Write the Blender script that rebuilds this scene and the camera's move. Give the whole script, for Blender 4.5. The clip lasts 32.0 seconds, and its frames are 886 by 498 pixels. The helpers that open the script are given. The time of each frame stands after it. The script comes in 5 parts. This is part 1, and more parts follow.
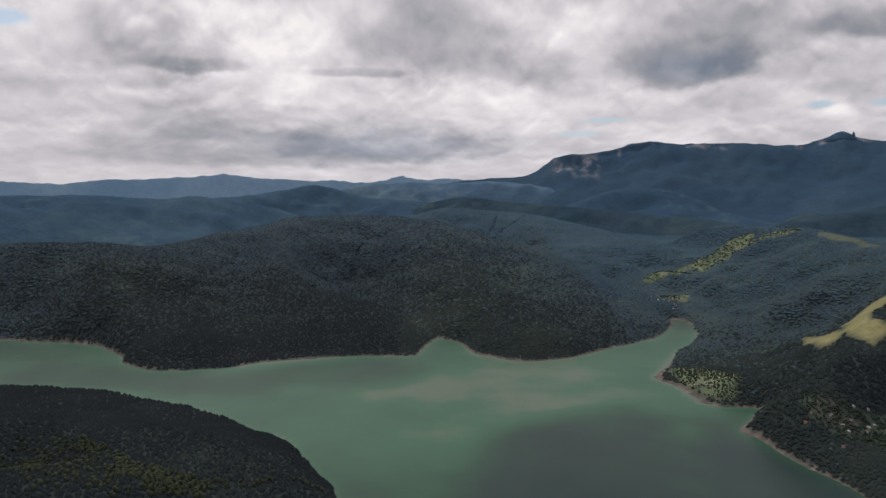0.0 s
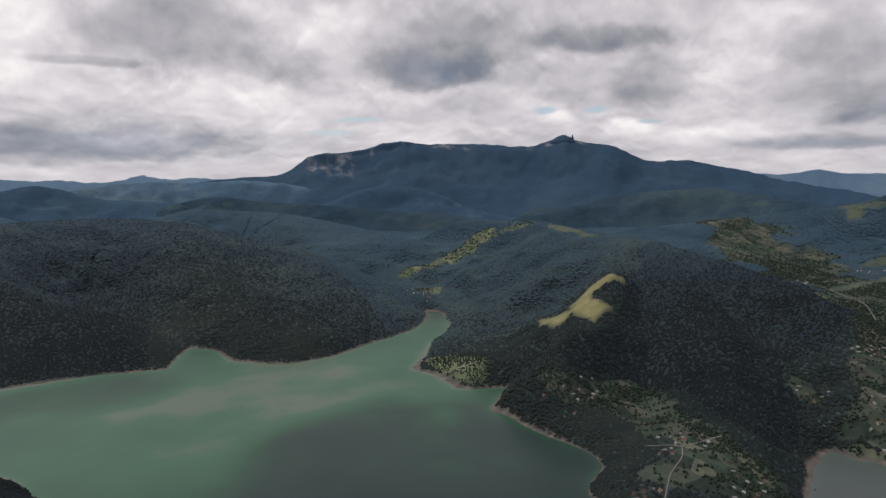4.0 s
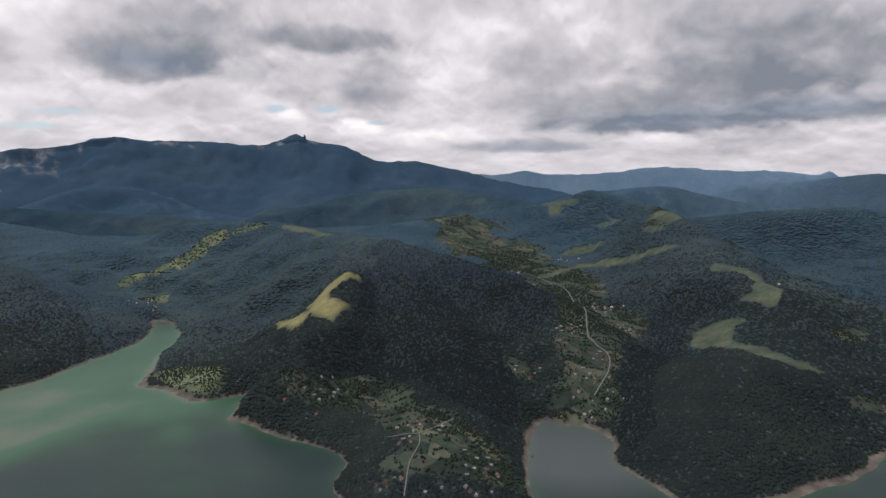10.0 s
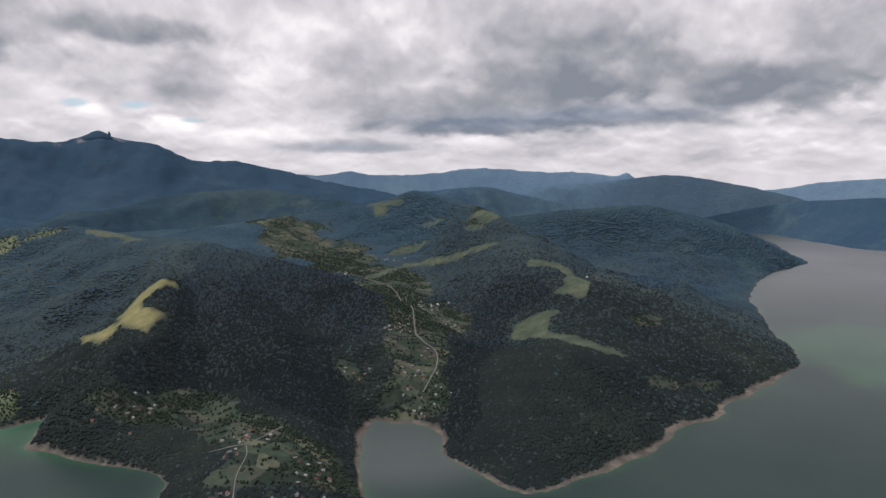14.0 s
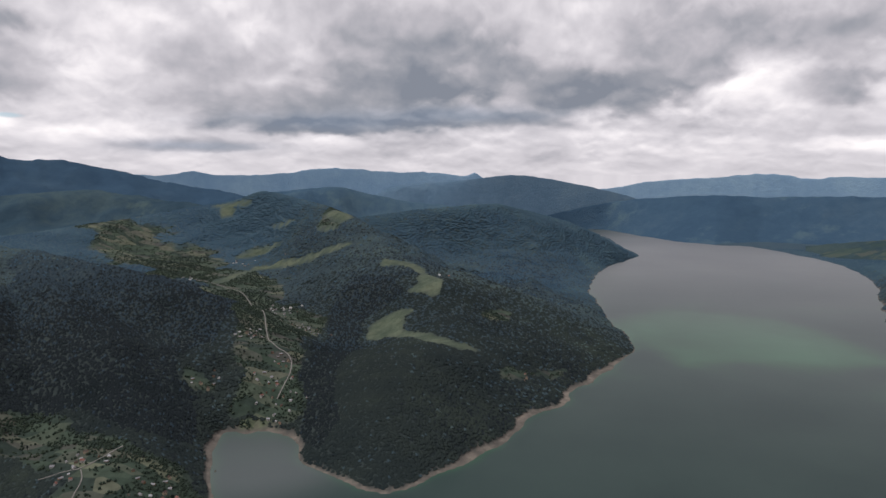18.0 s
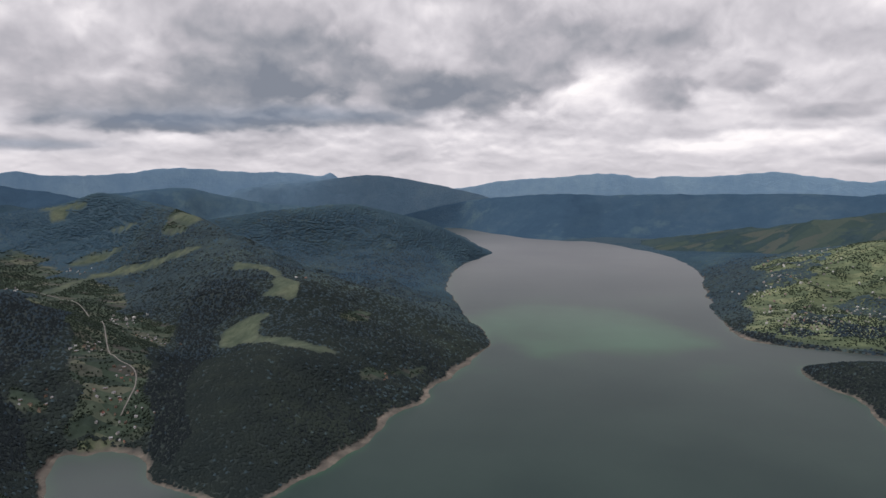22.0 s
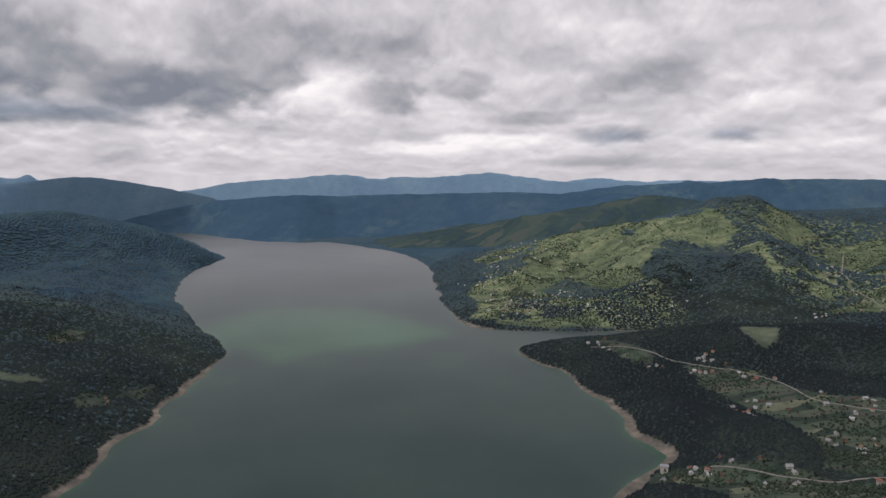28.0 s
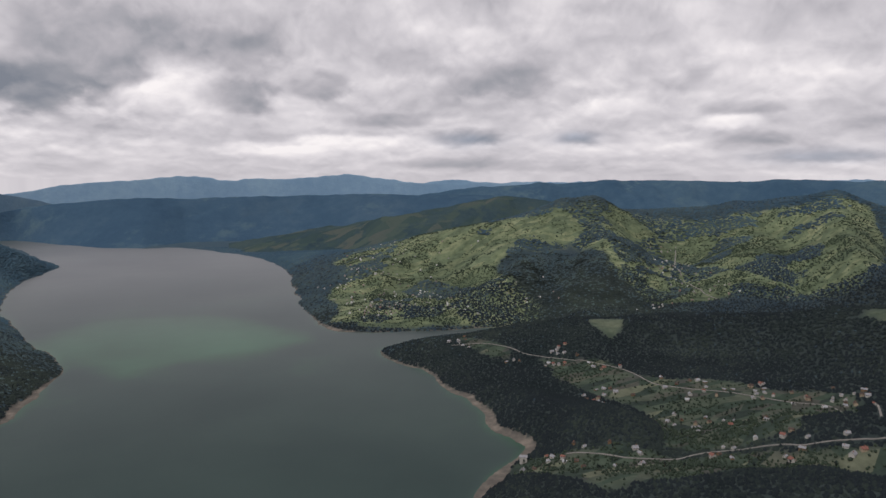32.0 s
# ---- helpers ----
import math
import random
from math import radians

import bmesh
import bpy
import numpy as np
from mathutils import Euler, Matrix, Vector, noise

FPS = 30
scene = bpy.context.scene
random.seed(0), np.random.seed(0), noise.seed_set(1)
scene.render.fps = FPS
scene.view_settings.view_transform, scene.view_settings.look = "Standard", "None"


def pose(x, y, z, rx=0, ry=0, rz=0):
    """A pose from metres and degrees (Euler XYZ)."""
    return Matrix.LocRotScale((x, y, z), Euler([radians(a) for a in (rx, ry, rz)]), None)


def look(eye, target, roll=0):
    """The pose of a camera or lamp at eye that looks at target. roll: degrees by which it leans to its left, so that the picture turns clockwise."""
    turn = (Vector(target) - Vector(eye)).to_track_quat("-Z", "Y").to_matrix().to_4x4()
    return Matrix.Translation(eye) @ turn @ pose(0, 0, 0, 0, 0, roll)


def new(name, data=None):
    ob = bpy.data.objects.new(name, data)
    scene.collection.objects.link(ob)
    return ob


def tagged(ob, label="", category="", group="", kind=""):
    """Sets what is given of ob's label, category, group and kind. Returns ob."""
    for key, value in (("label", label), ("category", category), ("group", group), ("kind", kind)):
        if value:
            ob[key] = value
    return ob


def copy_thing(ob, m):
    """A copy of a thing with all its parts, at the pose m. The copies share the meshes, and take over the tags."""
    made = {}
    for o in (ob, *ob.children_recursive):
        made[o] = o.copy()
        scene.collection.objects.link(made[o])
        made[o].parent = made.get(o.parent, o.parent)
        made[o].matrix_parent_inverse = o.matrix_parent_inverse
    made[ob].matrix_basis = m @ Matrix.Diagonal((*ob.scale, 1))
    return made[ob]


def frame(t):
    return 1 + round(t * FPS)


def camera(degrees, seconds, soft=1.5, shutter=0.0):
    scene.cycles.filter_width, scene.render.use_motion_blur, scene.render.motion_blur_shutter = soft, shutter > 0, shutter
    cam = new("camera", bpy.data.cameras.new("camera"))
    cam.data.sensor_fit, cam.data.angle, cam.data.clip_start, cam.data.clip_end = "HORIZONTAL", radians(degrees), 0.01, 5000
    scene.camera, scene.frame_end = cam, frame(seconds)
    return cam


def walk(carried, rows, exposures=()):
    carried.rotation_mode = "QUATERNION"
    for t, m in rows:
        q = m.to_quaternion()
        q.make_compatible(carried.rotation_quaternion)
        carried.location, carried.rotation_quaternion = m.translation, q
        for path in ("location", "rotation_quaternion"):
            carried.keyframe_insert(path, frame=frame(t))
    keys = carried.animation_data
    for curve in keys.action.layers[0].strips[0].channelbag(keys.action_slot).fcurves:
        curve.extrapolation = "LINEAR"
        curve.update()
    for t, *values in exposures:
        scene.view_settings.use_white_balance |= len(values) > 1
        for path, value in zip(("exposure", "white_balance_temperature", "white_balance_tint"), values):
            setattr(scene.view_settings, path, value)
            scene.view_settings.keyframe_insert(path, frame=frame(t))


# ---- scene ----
cam = camera(64.40, 32.0, soft=1.5)
# seconds, then x, y, z in metres and yaw, pitch, roll in degrees
ROWS = [
    (0.0, 0.00, 0.00, 350.00, -1.96, -5.82, -0.05),
    (0.5, -0.03, -0.04, 350.10, -4.17, -5.84, -0.06),
    (1.0, -0.03, -0.05, 350.20, -6.75, -5.84, -0.06),
    (1.5, -0.02, -0.04, 350.30, -9.44, -5.87, -0.08),
    (2.0, 0.01, -0.00, 350.39, -12.09, -5.87, -0.12),
    (2.5, 0.06, 0.05, 350.49, -14.78, -5.89, -0.17),
    (3.0, 0.12, 0.13, 350.58, -17.43, -5.90, -0.20),
    (3.5, 0.19, 0.23, 350.66, -19.77, -5.94, -0.22),
    (5.5, 0.57, 0.82, 350.98, -25.91, -5.99, -0.20),
    (6.0, 0.68, 1.01, 351.06, -27.60, -6.01, -0.19),
    (6.5, 0.80, 1.21, 351.13, -29.34, -6.01, -0.17),
    (7.0, 0.92, 1.42, 351.20, -31.14, -6.01, -0.14),
    (7.5, 1.04, 1.65, 351.26, -33.11, -6.04, -0.11),
    (8.0, 1.17, 1.88, 351.32, -35.21, -6.05, -0.09),
    (8.5, 1.30, 2.12, 351.38, -37.23, -6.03, -0.06),
    (9.0, 1.44, 2.37, 351.44, -39.22, -6.04, -0.03),
    (9.5, 1.58, 2.61, 351.50, -41.12, -6.04, 0.01),
    (10.0, 1.72, 2.87, 351.55, -42.98, -6.04, 0.04),
    (10.5, 1.86, 3.12, 351.60, -44.80, -6.03, 0.06),
    (11.0, 2.01, 3.37, 351.65, -46.60, -6.02, 0.07),
    (11.5, 2.17, 3.61, 351.69, -48.43, -6.03, 0.07),
    (12.0, 2.32, 3.86, 351.73, -50.24, -6.02, 0.09),
    (12.5, 2.48, 4.09, 351.77, -51.98, -6.01, 0.11),
    (13.0, 2.65, 4.32, 351.81, -53.70, -5.99, 0.14),
    (13.5, 2.82, 4.54, 351.85, -55.40, -5.99, 0.16),
    (14.0, 3.00, 4.74, 351.88, -57.12, -5.97, 0.17),
    (14.5, 3.18, 4.94, 351.91, -58.91, -5.97, 0.18),
    (15.0, 3.38, 5.12, 351.93, -60.68, -5.96, 0.19),
    (15.5, 3.57, 5.29, 351.96, -62.47, -5.95, 0.18),
    (17.5, 4.46, 5.78, 352.03, -67.60, -5.96, 0.16),
    (18.0, 4.70, 5.86, 352.04, -69.09, -5.94, 0.13),
    (18.5, 4.96, 5.92, 352.05, -70.54, -5.94, 0.11),
    (19.0, 5.23, 5.95, 352.05, -72.01, -5.94, 0.10),
    (19.5, 5.51, 5.97, 352.05, -73.44, -5.94, 0.09),
    (20.0, 5.80, 5.97, 352.05, -74.92, -5.94, 0.09),
    (20.5, 6.10, 5.94, 352.05, -76.39, -5.92, 0.07),
    (21.0, 6.42, 5.90, 352.05, -77.85, -5.91, 0.07),
    (21.5, 6.75, 5.84, 352.04, -79.21, -5.92, 0.05),
    (22.0, 7.09, 5.76, 352.03, -80.69, -5.93, 0.03),
    (22.5, 7.45, 5.66, 352.02, -82.23, -5.92, 0.01),
    (23.0, 7.82, 5.55, 352.00, -84.07, -5.94, -0.03),
    (23.5, 8.20, 5.42, 351.98, -85.90, -5.96, -0.04),
    (24.0, 8.59, 5.28, 351.96, -87.74, -5.94, -0.07),
    (24.5, 9.00, 5.13, 351.94, -89.56, -5.94, -0.09),
    (25.0, 9.41, 4.97, 351.91, -91.41, -5.93, -0.11),
    (25.5, 9.84, 4.80, 351.89, -93.27, -5.92, -0.14),
    (27.5, 11.65, 4.14, 351.75, -100.41, -5.88, -0.19),
    (28.0, 12.12, 4.00, 351.70, -102.00, -5.87, -0.22),
    (28.5, 12.60, 3.87, 351.66, -103.58, -5.86, -0.21),
    (29.0, 13.07, 3.76, 351.61, -104.99, -5.85, -0.22),
    (29.5, 13.55, 3.67, 351.56, -106.38, -5.83, -0.22),
    (30.0, 14.02, 3.62, 351.51, -107.78, -5.81, -0.22),
    (30.5, 14.50, 3.60, 351.46, -109.20, -5.82, -0.23),
    (31.0, 14.96, 3.62, 351.40, -110.61, -5.81, -0.23),
    (31.5, 15.42, 3.70, 351.34, -112.04, -5.79, -0.23),
    (32.0, 15.86, 3.83, 351.28, -113.46, -5.78, -0.23),
]
# the film darkens a little while the bright cloud over the massif is in view
EXPOSURES = [(0.0, -0.07, 6440, 12), (4.0, -0.06, 6440, 12), (9.0, 0.06, 6400, 12), (14.0, 0.17, 6400, 12), (21.0, 0.12, 6400, 12), (26.0, 0.06, 6400, 12), (32.0, -0.02, 6420, 12)]
walk(cam, [(t, pose(x, y, z, 90 + pitch, 0, yaw) @ pose(0, 0, 0, 0, 0, roll)) for t, x, y, z, yaw, pitch, roll in ROWS], EXPOSURES)

# ---- sky and sun: broken grey cloud, the sun dimmed behind it ----
SUN_AZIMUTH, SUN_HEIGHT = -25.0, 52.0
world = bpy.data.worlds.new("sky")
scene.world = world
world.use_nodes = True


def node(tree, kind, **inputs):
    n = tree.nodes.new(kind)
    for key, value in inputs.items():
        slot = n.inputs[int(key[1:])] if key[0] == "i" and key[1:].isdigit() else n.inputs[key]
        if isinstance(value, bpy.types.NodeSocket):
            tree.links.new(value, slot)
        else:
            slot.default_value = value
    return n


def calc(tree, operation, a, b=0.0, c=0.0):
    n = node(tree, "ShaderNodeMath", i0=a, i1=b, i2=c)
    n.operation = operation
    return n.outputs[0]


def ramp(tree, value, *stops):
    """A colour ramp; stops of (place, colour)."""
    n = node(tree, "ShaderNodeValToRGB", i0=value)
    e = n.color_ramp.elements
    while len(e) < len(stops):
        e.new(0.5)
    for slot, (at, col) in zip(e, stops):
        slot.position = at
        slot.color = (*col, 1) if len(col) == 3 else col
    return n.outputs[0]


def blend(tree, factor, a, b, mode="MIX"):
    n = tree.nodes.new("ShaderNodeMix")
    n.data_type, n.blend_type = "RGBA", mode
    for slot, value in ((0, factor), (6, a), (7, b)):
        if isinstance(value, bpy.types.NodeSocket):
            tree.links.new(value, n.inputs[slot])
        else:
            n.inputs[slot].default_value = (*value, 1) if isinstance(value, tuple) and len(value) == 3 else value
    return n.outputs[2]


# the larger clouds: azimuth, height, half width and half height in degrees, and how much lighter (darker: minus)
NORTH_CLOUDS = [
    (-20.3, 10.0, 4.6, 2.2, -0.18), (-17.5, 8.4, 3.7, 0.5, -0.25), (-20.5, 7.1, 1.8, 0.6, -0.15), (-16.2, 4.7, 5.0, 1.6, -0.12),
    (-18.1, 2.6, 9.3, 1.4, -0.13), (-3.3, 2.8, 7.9, 1.3, -0.22), (-10.3, 1.6, 10.4, 0.6, -0.12), (0.8, 11.1, 5.3, 2.9, -0.18),
    (8.8, 9.0, 2.7, 1.7, -0.15), (20.7, 8.6, 4.7, 1.7, -0.28), (24.0, 10.7, 6.1, 2.4, -0.15), (33.6, 10.5, 5.0, 1.0, -0.32),
    (26.9, 8.1, 4.8, 1.6, -0.10), (33.4, 6.5, 4.3, 1.2, -0.08), (-5.0, 8.2, 3.5, 0.3, -0.18),
]
NORTHEAST_CLOUDS = [
    (-20.7, 10.3, 1.1, 1.1, 0.15), (-14.0, 10.9, 7.0, 2.3, 0.13), (-15.0, 5.6, 1.0, 0.8, 0.10), (-7.2, 6.7, 10.6, 1.5, 0.13),
    (5.2, 5.1, 5.4, 2.2, 0.12), (13.3, 10.7, 2.7, 2.5, 0.12), (16.5, 5.5, 4.0, 1.5, 0.12), (24.1, 5.8, 2.9, 0.7, -0.08),
    (36.0, 3.6, 1.9, 0.7, 0.26), (30.9, 4.4, 1.1, 0.8, 0.20), (20.0, 3.2, 8.6, 0.8, 0.06), (38.2, 7.1, 2.7, 1.7, -0.15),
    (49.5, 2.3, 4.5, 0.5, -0.27), (51.2, 9.5, 5.1, 2.0, -0.10), (46.3, 10.6, 2.5, 1.6, 0.12), (44.3, 6.9, 3.4, 2.1, 0.10),
    (40.9, 3.3, 5.7, 0.8, 0.10),
]
EAST_CLOUDS = [
    (55.5, 5.4, 5.4, 1.5, -0.20), (64.2, 6.9, 6.4, 1.7, -0.20), (59.9, 3.9, 7.9, 0.6, -0.30), (70.3, 8.8, 4.8, 2.4, -0.22),
    (69.7, 4.6, 8.0, 0.6, -0.20), (67.0, 11.4, 4.9, 1.6, -0.13), (78.9, 7.1, 3.1, 1.5, -0.22), (54.1, 11.0, 4.9, 2.5, 0.12),
    (70.7, 7.7, 1.6, 1.0, 0.12), (77.0, 10.6, 1.8, 1.5, 0.12), (60.0, 2.5, 2.7, 0.6, 0.24), (78.1, 2.8, 7.1, 0.8, 0.08),
    (56.8, 7.1, 1.3, 0.6, 0.10),
]
EAST_CLOUDS_B = [
    (72.0, 9.0, 19.0, 6.5, -0.12), (-16.0, 9.0, 14.0, 5.0, 0.07),
    (83.5, 6.6, 3.8, 1.5, -0.24), (87.9, 10.5, 4.8, 2.0, -0.10), (88.8, 7.7, 2.4, 1.2, -0.15), (97.8, 6.4, 2.4, 1.2, -0.22),
    (95.9, 10.0, 4.3, 1.5, -0.14), (99.8, 7.4, 2.0, 1.9, -0.10), (80.8, 11.3, 2.1, 2.0, 0.06), (93.1, 7.4, 2.6, 1.8, 0.14),
    (91.3, 5.5, 4.7, 1.2, 0.12), (87.4, 3.1, 8.2, 1.3, 0.05), (98.0, 2.1, 3.1, 0.6, 0.16), (99.7, 3.2, 2.0, 0.4, -0.08),
    (79.6, 6.5, 1.1, 0.4, 0.15),
]
SOUTHEAST_CLOUDS = [
    (103.8, 7.3, 2.1, 1.0, -0.22), (101.6, 11.2, 5.1, 1.6, -0.08), (115.6, 3.3, 2.5, 0.7, -0.27), (115.4, 7.1, 1.8, 0.8, -0.18),
    (111.1, 4.6, 5.7, 0.5, -0.10), (111.7, 9.7, 4.5, 1.5, -0.06), (113.9, 1.2, 4.0, 0.4, -0.15), (107.9, 6.8, 2.4, 1.6, 0.06),
    (106.0, 2.8, 4.9, 0.6, 0.18), (116.3, 9.7, 2.8, 1.5, 0.10), (101.9, 2.0, 2.6, 0.5, 0.20), (114.8, 4.3, 2.2, 0.6, 0.12),
]
SOUTH_CLOUDS = [
    (119.2, 8.4, 3.0, 2.1, -0.18), (124.0, 3.2, 1.7, 0.5, -0.22), (136.4, 2.8, 2.5, 0.7, -0.16), (136.6, 5.2, 2.8, 0.5, -0.15),
    (127.9, 10.9, 7.9, 1.6, 0.04), (123.9, 6.4, 1.3, 0.6, -0.10), (130.0, 5.5, 5.8, 0.8, 0.06), (136.8, 8.2, 3.1, 1.5, 0.10),
    (135.3, 4.0, 2.1, 0.6, 0.14), (130.1, 2.0, 7.8, 0.5, 0.08), (118.5, 1.0, 6.6, 0.5, -0.12), (140.1, 6.5, 7.2, 1.6, 0.06),
    (141.4, 1.5, 3.6, 0.5, -0.20), (135.7, 4.1, 1.6, 0.6, 0.12), (145.1, 4.3, 2.0, 0.9, -0.08),
]
sky = world.node_tree
sky.nodes.clear()
way = sky.nodes.new("ShaderNodeTexCoord").outputs["Generated"]
parts = node(sky, "ShaderNodeSeparateXYZ", i0=way).outputs
azimuth = calc(sky, "MULTIPLY", calc(sky, "ARCTAN2", parts[0], parts[1]), 57.29578)
height = calc(sky, "MULTIPLY", calc(sky, "ARCSINE", parts[2]), 57.29578)
# the cloud deck runs together towards the horizon
flat = calc(sky, "MULTIPLY", calc(sky, "LOGARITHM", calc(sky, "ADD", calc(sky, "MAXIMUM", height, 0.0), 5.0), 2.718), 2.2)
deck = node(sky, "ShaderNodeCombineXYZ", i0=calc(sky, "MULTIPLY", azimuth, 0.13), i1=flat).outputs[0]


def deck_noise(place, size, detail, rough, up=0.0):
    shifted = node(sky, "ShaderNodeVectorMath", i0=place, i1=(0.0, up, 0.0))
    return node(sky, "ShaderNodeTexNoise", Vector=shifted.outputs[0], Scale=size, Detail=detail, Roughness=rough).outputs[0]


warp = node(sky, "ShaderNodeTexNoise", Vector=deck, Scale=1.5, Detail=3.0)
moved = node(sky, "ShaderNodeVectorMath", i0=warp.outputs["Color"], i1=(0.3, 0.26, 0.0), i2=deck)
moved.operation = "MULTIPLY_ADD"
moved = moved.outputs[0]
billow = deck_noise(moved, 1.15, 4.0, 0.45)
above = deck_noise(moved, 1.15, 4.0, 0.45, 0.16)
wisps = deck_noise(moved, 3.0, 4.0, 0.48)
puffs = deck_noise(deck, 2.3, 3.0, 0.5, 3.1)
heaps = node(sky, "ShaderNodeTexNoise", Vector=moved, Scale=1.5, Detail=4.0, Roughness=0.5)
heaps.noise_type = "RIDGED_MULTIFRACTAL"
heaps = heaps.outputs[0]
wisps_above = deck_noise(moved, 3.0, 4.0, 0.48, 0.09)
curls = deck_noise(moved, 2.6, 4.0, 0.5, 7.7)
knobs = calc(sky, "ABSOLUTE", calc(sky, "SUBTRACT", deck_noise(moved, 2.7, 3.0, 0.45, 5.3), 0.5))
# outlines of the clouds: sideways and upward raggedness
bent = calc(sky, "MULTIPLY_ADD", calc(sky, "SUBTRACT", wisps, 0.5), 1.1, calc(sky, "MULTIPLY", calc(sky, "SUBTRACT", puffs, 0.5), 0.8))
lift = calc(sky, "MULTIPLY_ADD", calc(sky, "SUBTRACT", curls, 0.5), 1.5, calc(sky, "MULTIPLY", calc(sky, "SUBTRACT", puffs, 0.5), -0.7))




def oval_group():
    """A patch of sky with ragged edges; gives its cover and, darker below and lighter above, its shade added to a tone."""
    g = bpy.data.node_groups.new("sky_oval", "ShaderNodeTree")
    for name in ("Azimuth", "Height", "Bent", "Lift", "Inverse width", "Inverse height", "Across", "Up", "Amount", "Tilt", "Tone"):
        g.interface.new_socket(name, in_out="INPUT", socket_type="NodeSocketFloat")
    for name in ("Tone", "Cover"):
        g.interface.new_socket(name, in_out="OUTPUT", socket_type="NodeSocketFloat")
    given = g.nodes.new("NodeGroupInput").outputs
    u = calc(g, "ADD", calc(g, "MULTIPLY_ADD", given["Azimuth"], given["Inverse width"], given["Across"]), given["Bent"])
    v = calc(g, "ADD", calc(g, "MULTIPLY_ADD", given["Height"], given["Inverse height"], given["Up"]), given["Lift"])
    far = calc(g, "MULTIPLY_ADD", u, u, calc(g, "MULTIPLY", v, v))
    bell = calc(g, "POWER", 2.718, calc(g, "MULTIPLY", calc(g, "POWER", far, 2.5), -0.5))
    shade = calc(g, "MULTIPLY_ADD", calc(g, "MINIMUM", calc(g, "MAXIMUM", v, -1.5), 1.5), given["Tilt"], given["Amount"])
    made = g.nodes.new("NodeGroupOutput").inputs
    g.links.new(calc(g, "MULTIPLY_ADD", bell, shade, given["Tone"]), made["Tone"])
    g.links.new(calc(g, "POWER", 2.718, calc(g, "MULTIPLY", far, -1.0)), made["Cover"])
    return g


OVAL = oval_group()


def oval(az, el, wide, high, amount=0.0, onto=0.0):
    n = sky.nodes.new("ShaderNodeGroup")
    n.node_tree = OVAL
    for name, value in (("Inverse width", 1 / wide), ("Inverse height", 1 / high), ("Across", -az / wide), ("Up", -el / high), ("Amount", amount * (1.3 if amount < 0 else 0.95)), ("Tilt", 0.5 * abs(amount))):
        n.inputs[name].default_value = value
    for name, value in (("Azimuth", azimuth), ("Height", height), ("Bent", bent), ("Lift", lift), ("Tone", onto)):
        if isinstance(value, bpy.types.NodeSocket):
            sky.links.new(value, n.inputs[name])
    return n.outputs


# how bright the deck is: heaps lit from above, dark underneath
tone = calc(sky, "MULTIPLY_ADD", calc(sky, "SUBTRACT", billow, 0.5), -0.15, 0.655)
tone = calc(sky, "MULTIPLY_ADD", calc(sky, "SUBTRACT", billow, above), 0.75, tone)
tone = calc(sky, "MULTIPLY_ADD", calc(sky, "SUBTRACT", wisps, wisps_above), 0.42, tone)
tone = calc(sky, "MULTIPLY_ADD", calc(sky, "SUBTRACT", knobs, 0.1), 0.28, tone)
tone = calc(sky, "MULTIPLY_ADD", calc(sky, "SUBTRACT", wisps, 0.5), 0.12, tone)
tone = calc(sky, "MULTIPLY_ADD", calc(sky, "SUBTRACT", calc(sky, "MINIMUM", heaps, 2.0), 1.0), -0.07, tone)
edges = node(sky, "ShaderNodeMapRange", i0=calc(sky, "MULTIPLY_ADD", wisps, 0.35, billow), i1=0.62, i2=0.72, i3=0.04, i4=-0.06).outputs[0]
tone = calc(sky, "ADD", tone, edges)
tone = calc(sky, "ADD", tone, node(sky, "ShaderNodeMapRange", i0=height, i1=13.0, i2=32.0, i3=0.0, i4=-0.17).outputs[0])
for az, el, wide, high, amount in NORTH_CLOUDS + NORTHEAST_CLOUDS + EAST_CLOUDS + EAST_CLOUDS_B + SOUTHEAST_CLOUDS + SOUTH_CLOUDS:
    tone = oval(az, el, wide, high, amount, tone)["Tone"]
cloud = ramp(sky, tone, (0.08, (0.215, 0.235, 0.275)), (0.3, (0.33, 0.335, 0.365)), (0.5, (0.470, 0.455, 0.482)), (0.7, (0.635, 0.61, 0.632)), (0.86, (0.80, 0.765, 0.775)), (1.0, (0.97, 0.925, 0.91)))
# blue-grey rain bands low over the mountains
band = 0.0
for az, el, wide, high in ((-3.3, 2.3, 8.1, 1.2), (49.5, 2.2, 4.4, 0.4), (59.9, 4.2, 7.3, 0.7), (70.5, 4.9, 7.5, 0.6), (115.6, 3.0, 2.1, 0.5), (124.0, 3.1, 1.7, 0.4), (141.4, 1.4, 3.4, 0.5), (21.1, 8.3, 3.3, 0.9)):
    band = calc(sky, "ADD", band, oval(az, el, wide, high)["Cover"])
cloud = blend(sky, calc(sky, "MULTIPLY", band, 0.45), cloud, (0.72, 0.88, 1.04), "MULTIPLY")
blue = node(sky, "ShaderNodeTexSky")
blue.sky_type, blue.sun_disc = "NISHITA", False
blue.sun_elevation, blue.sun_rotation = radians(SUN_HEIGHT), radians(SUN_AZIMUTH)
clear = node(sky, "ShaderNodeVectorMath", i0=blue.outputs[0], i3=0.10)
clear.operation = "SCALE"
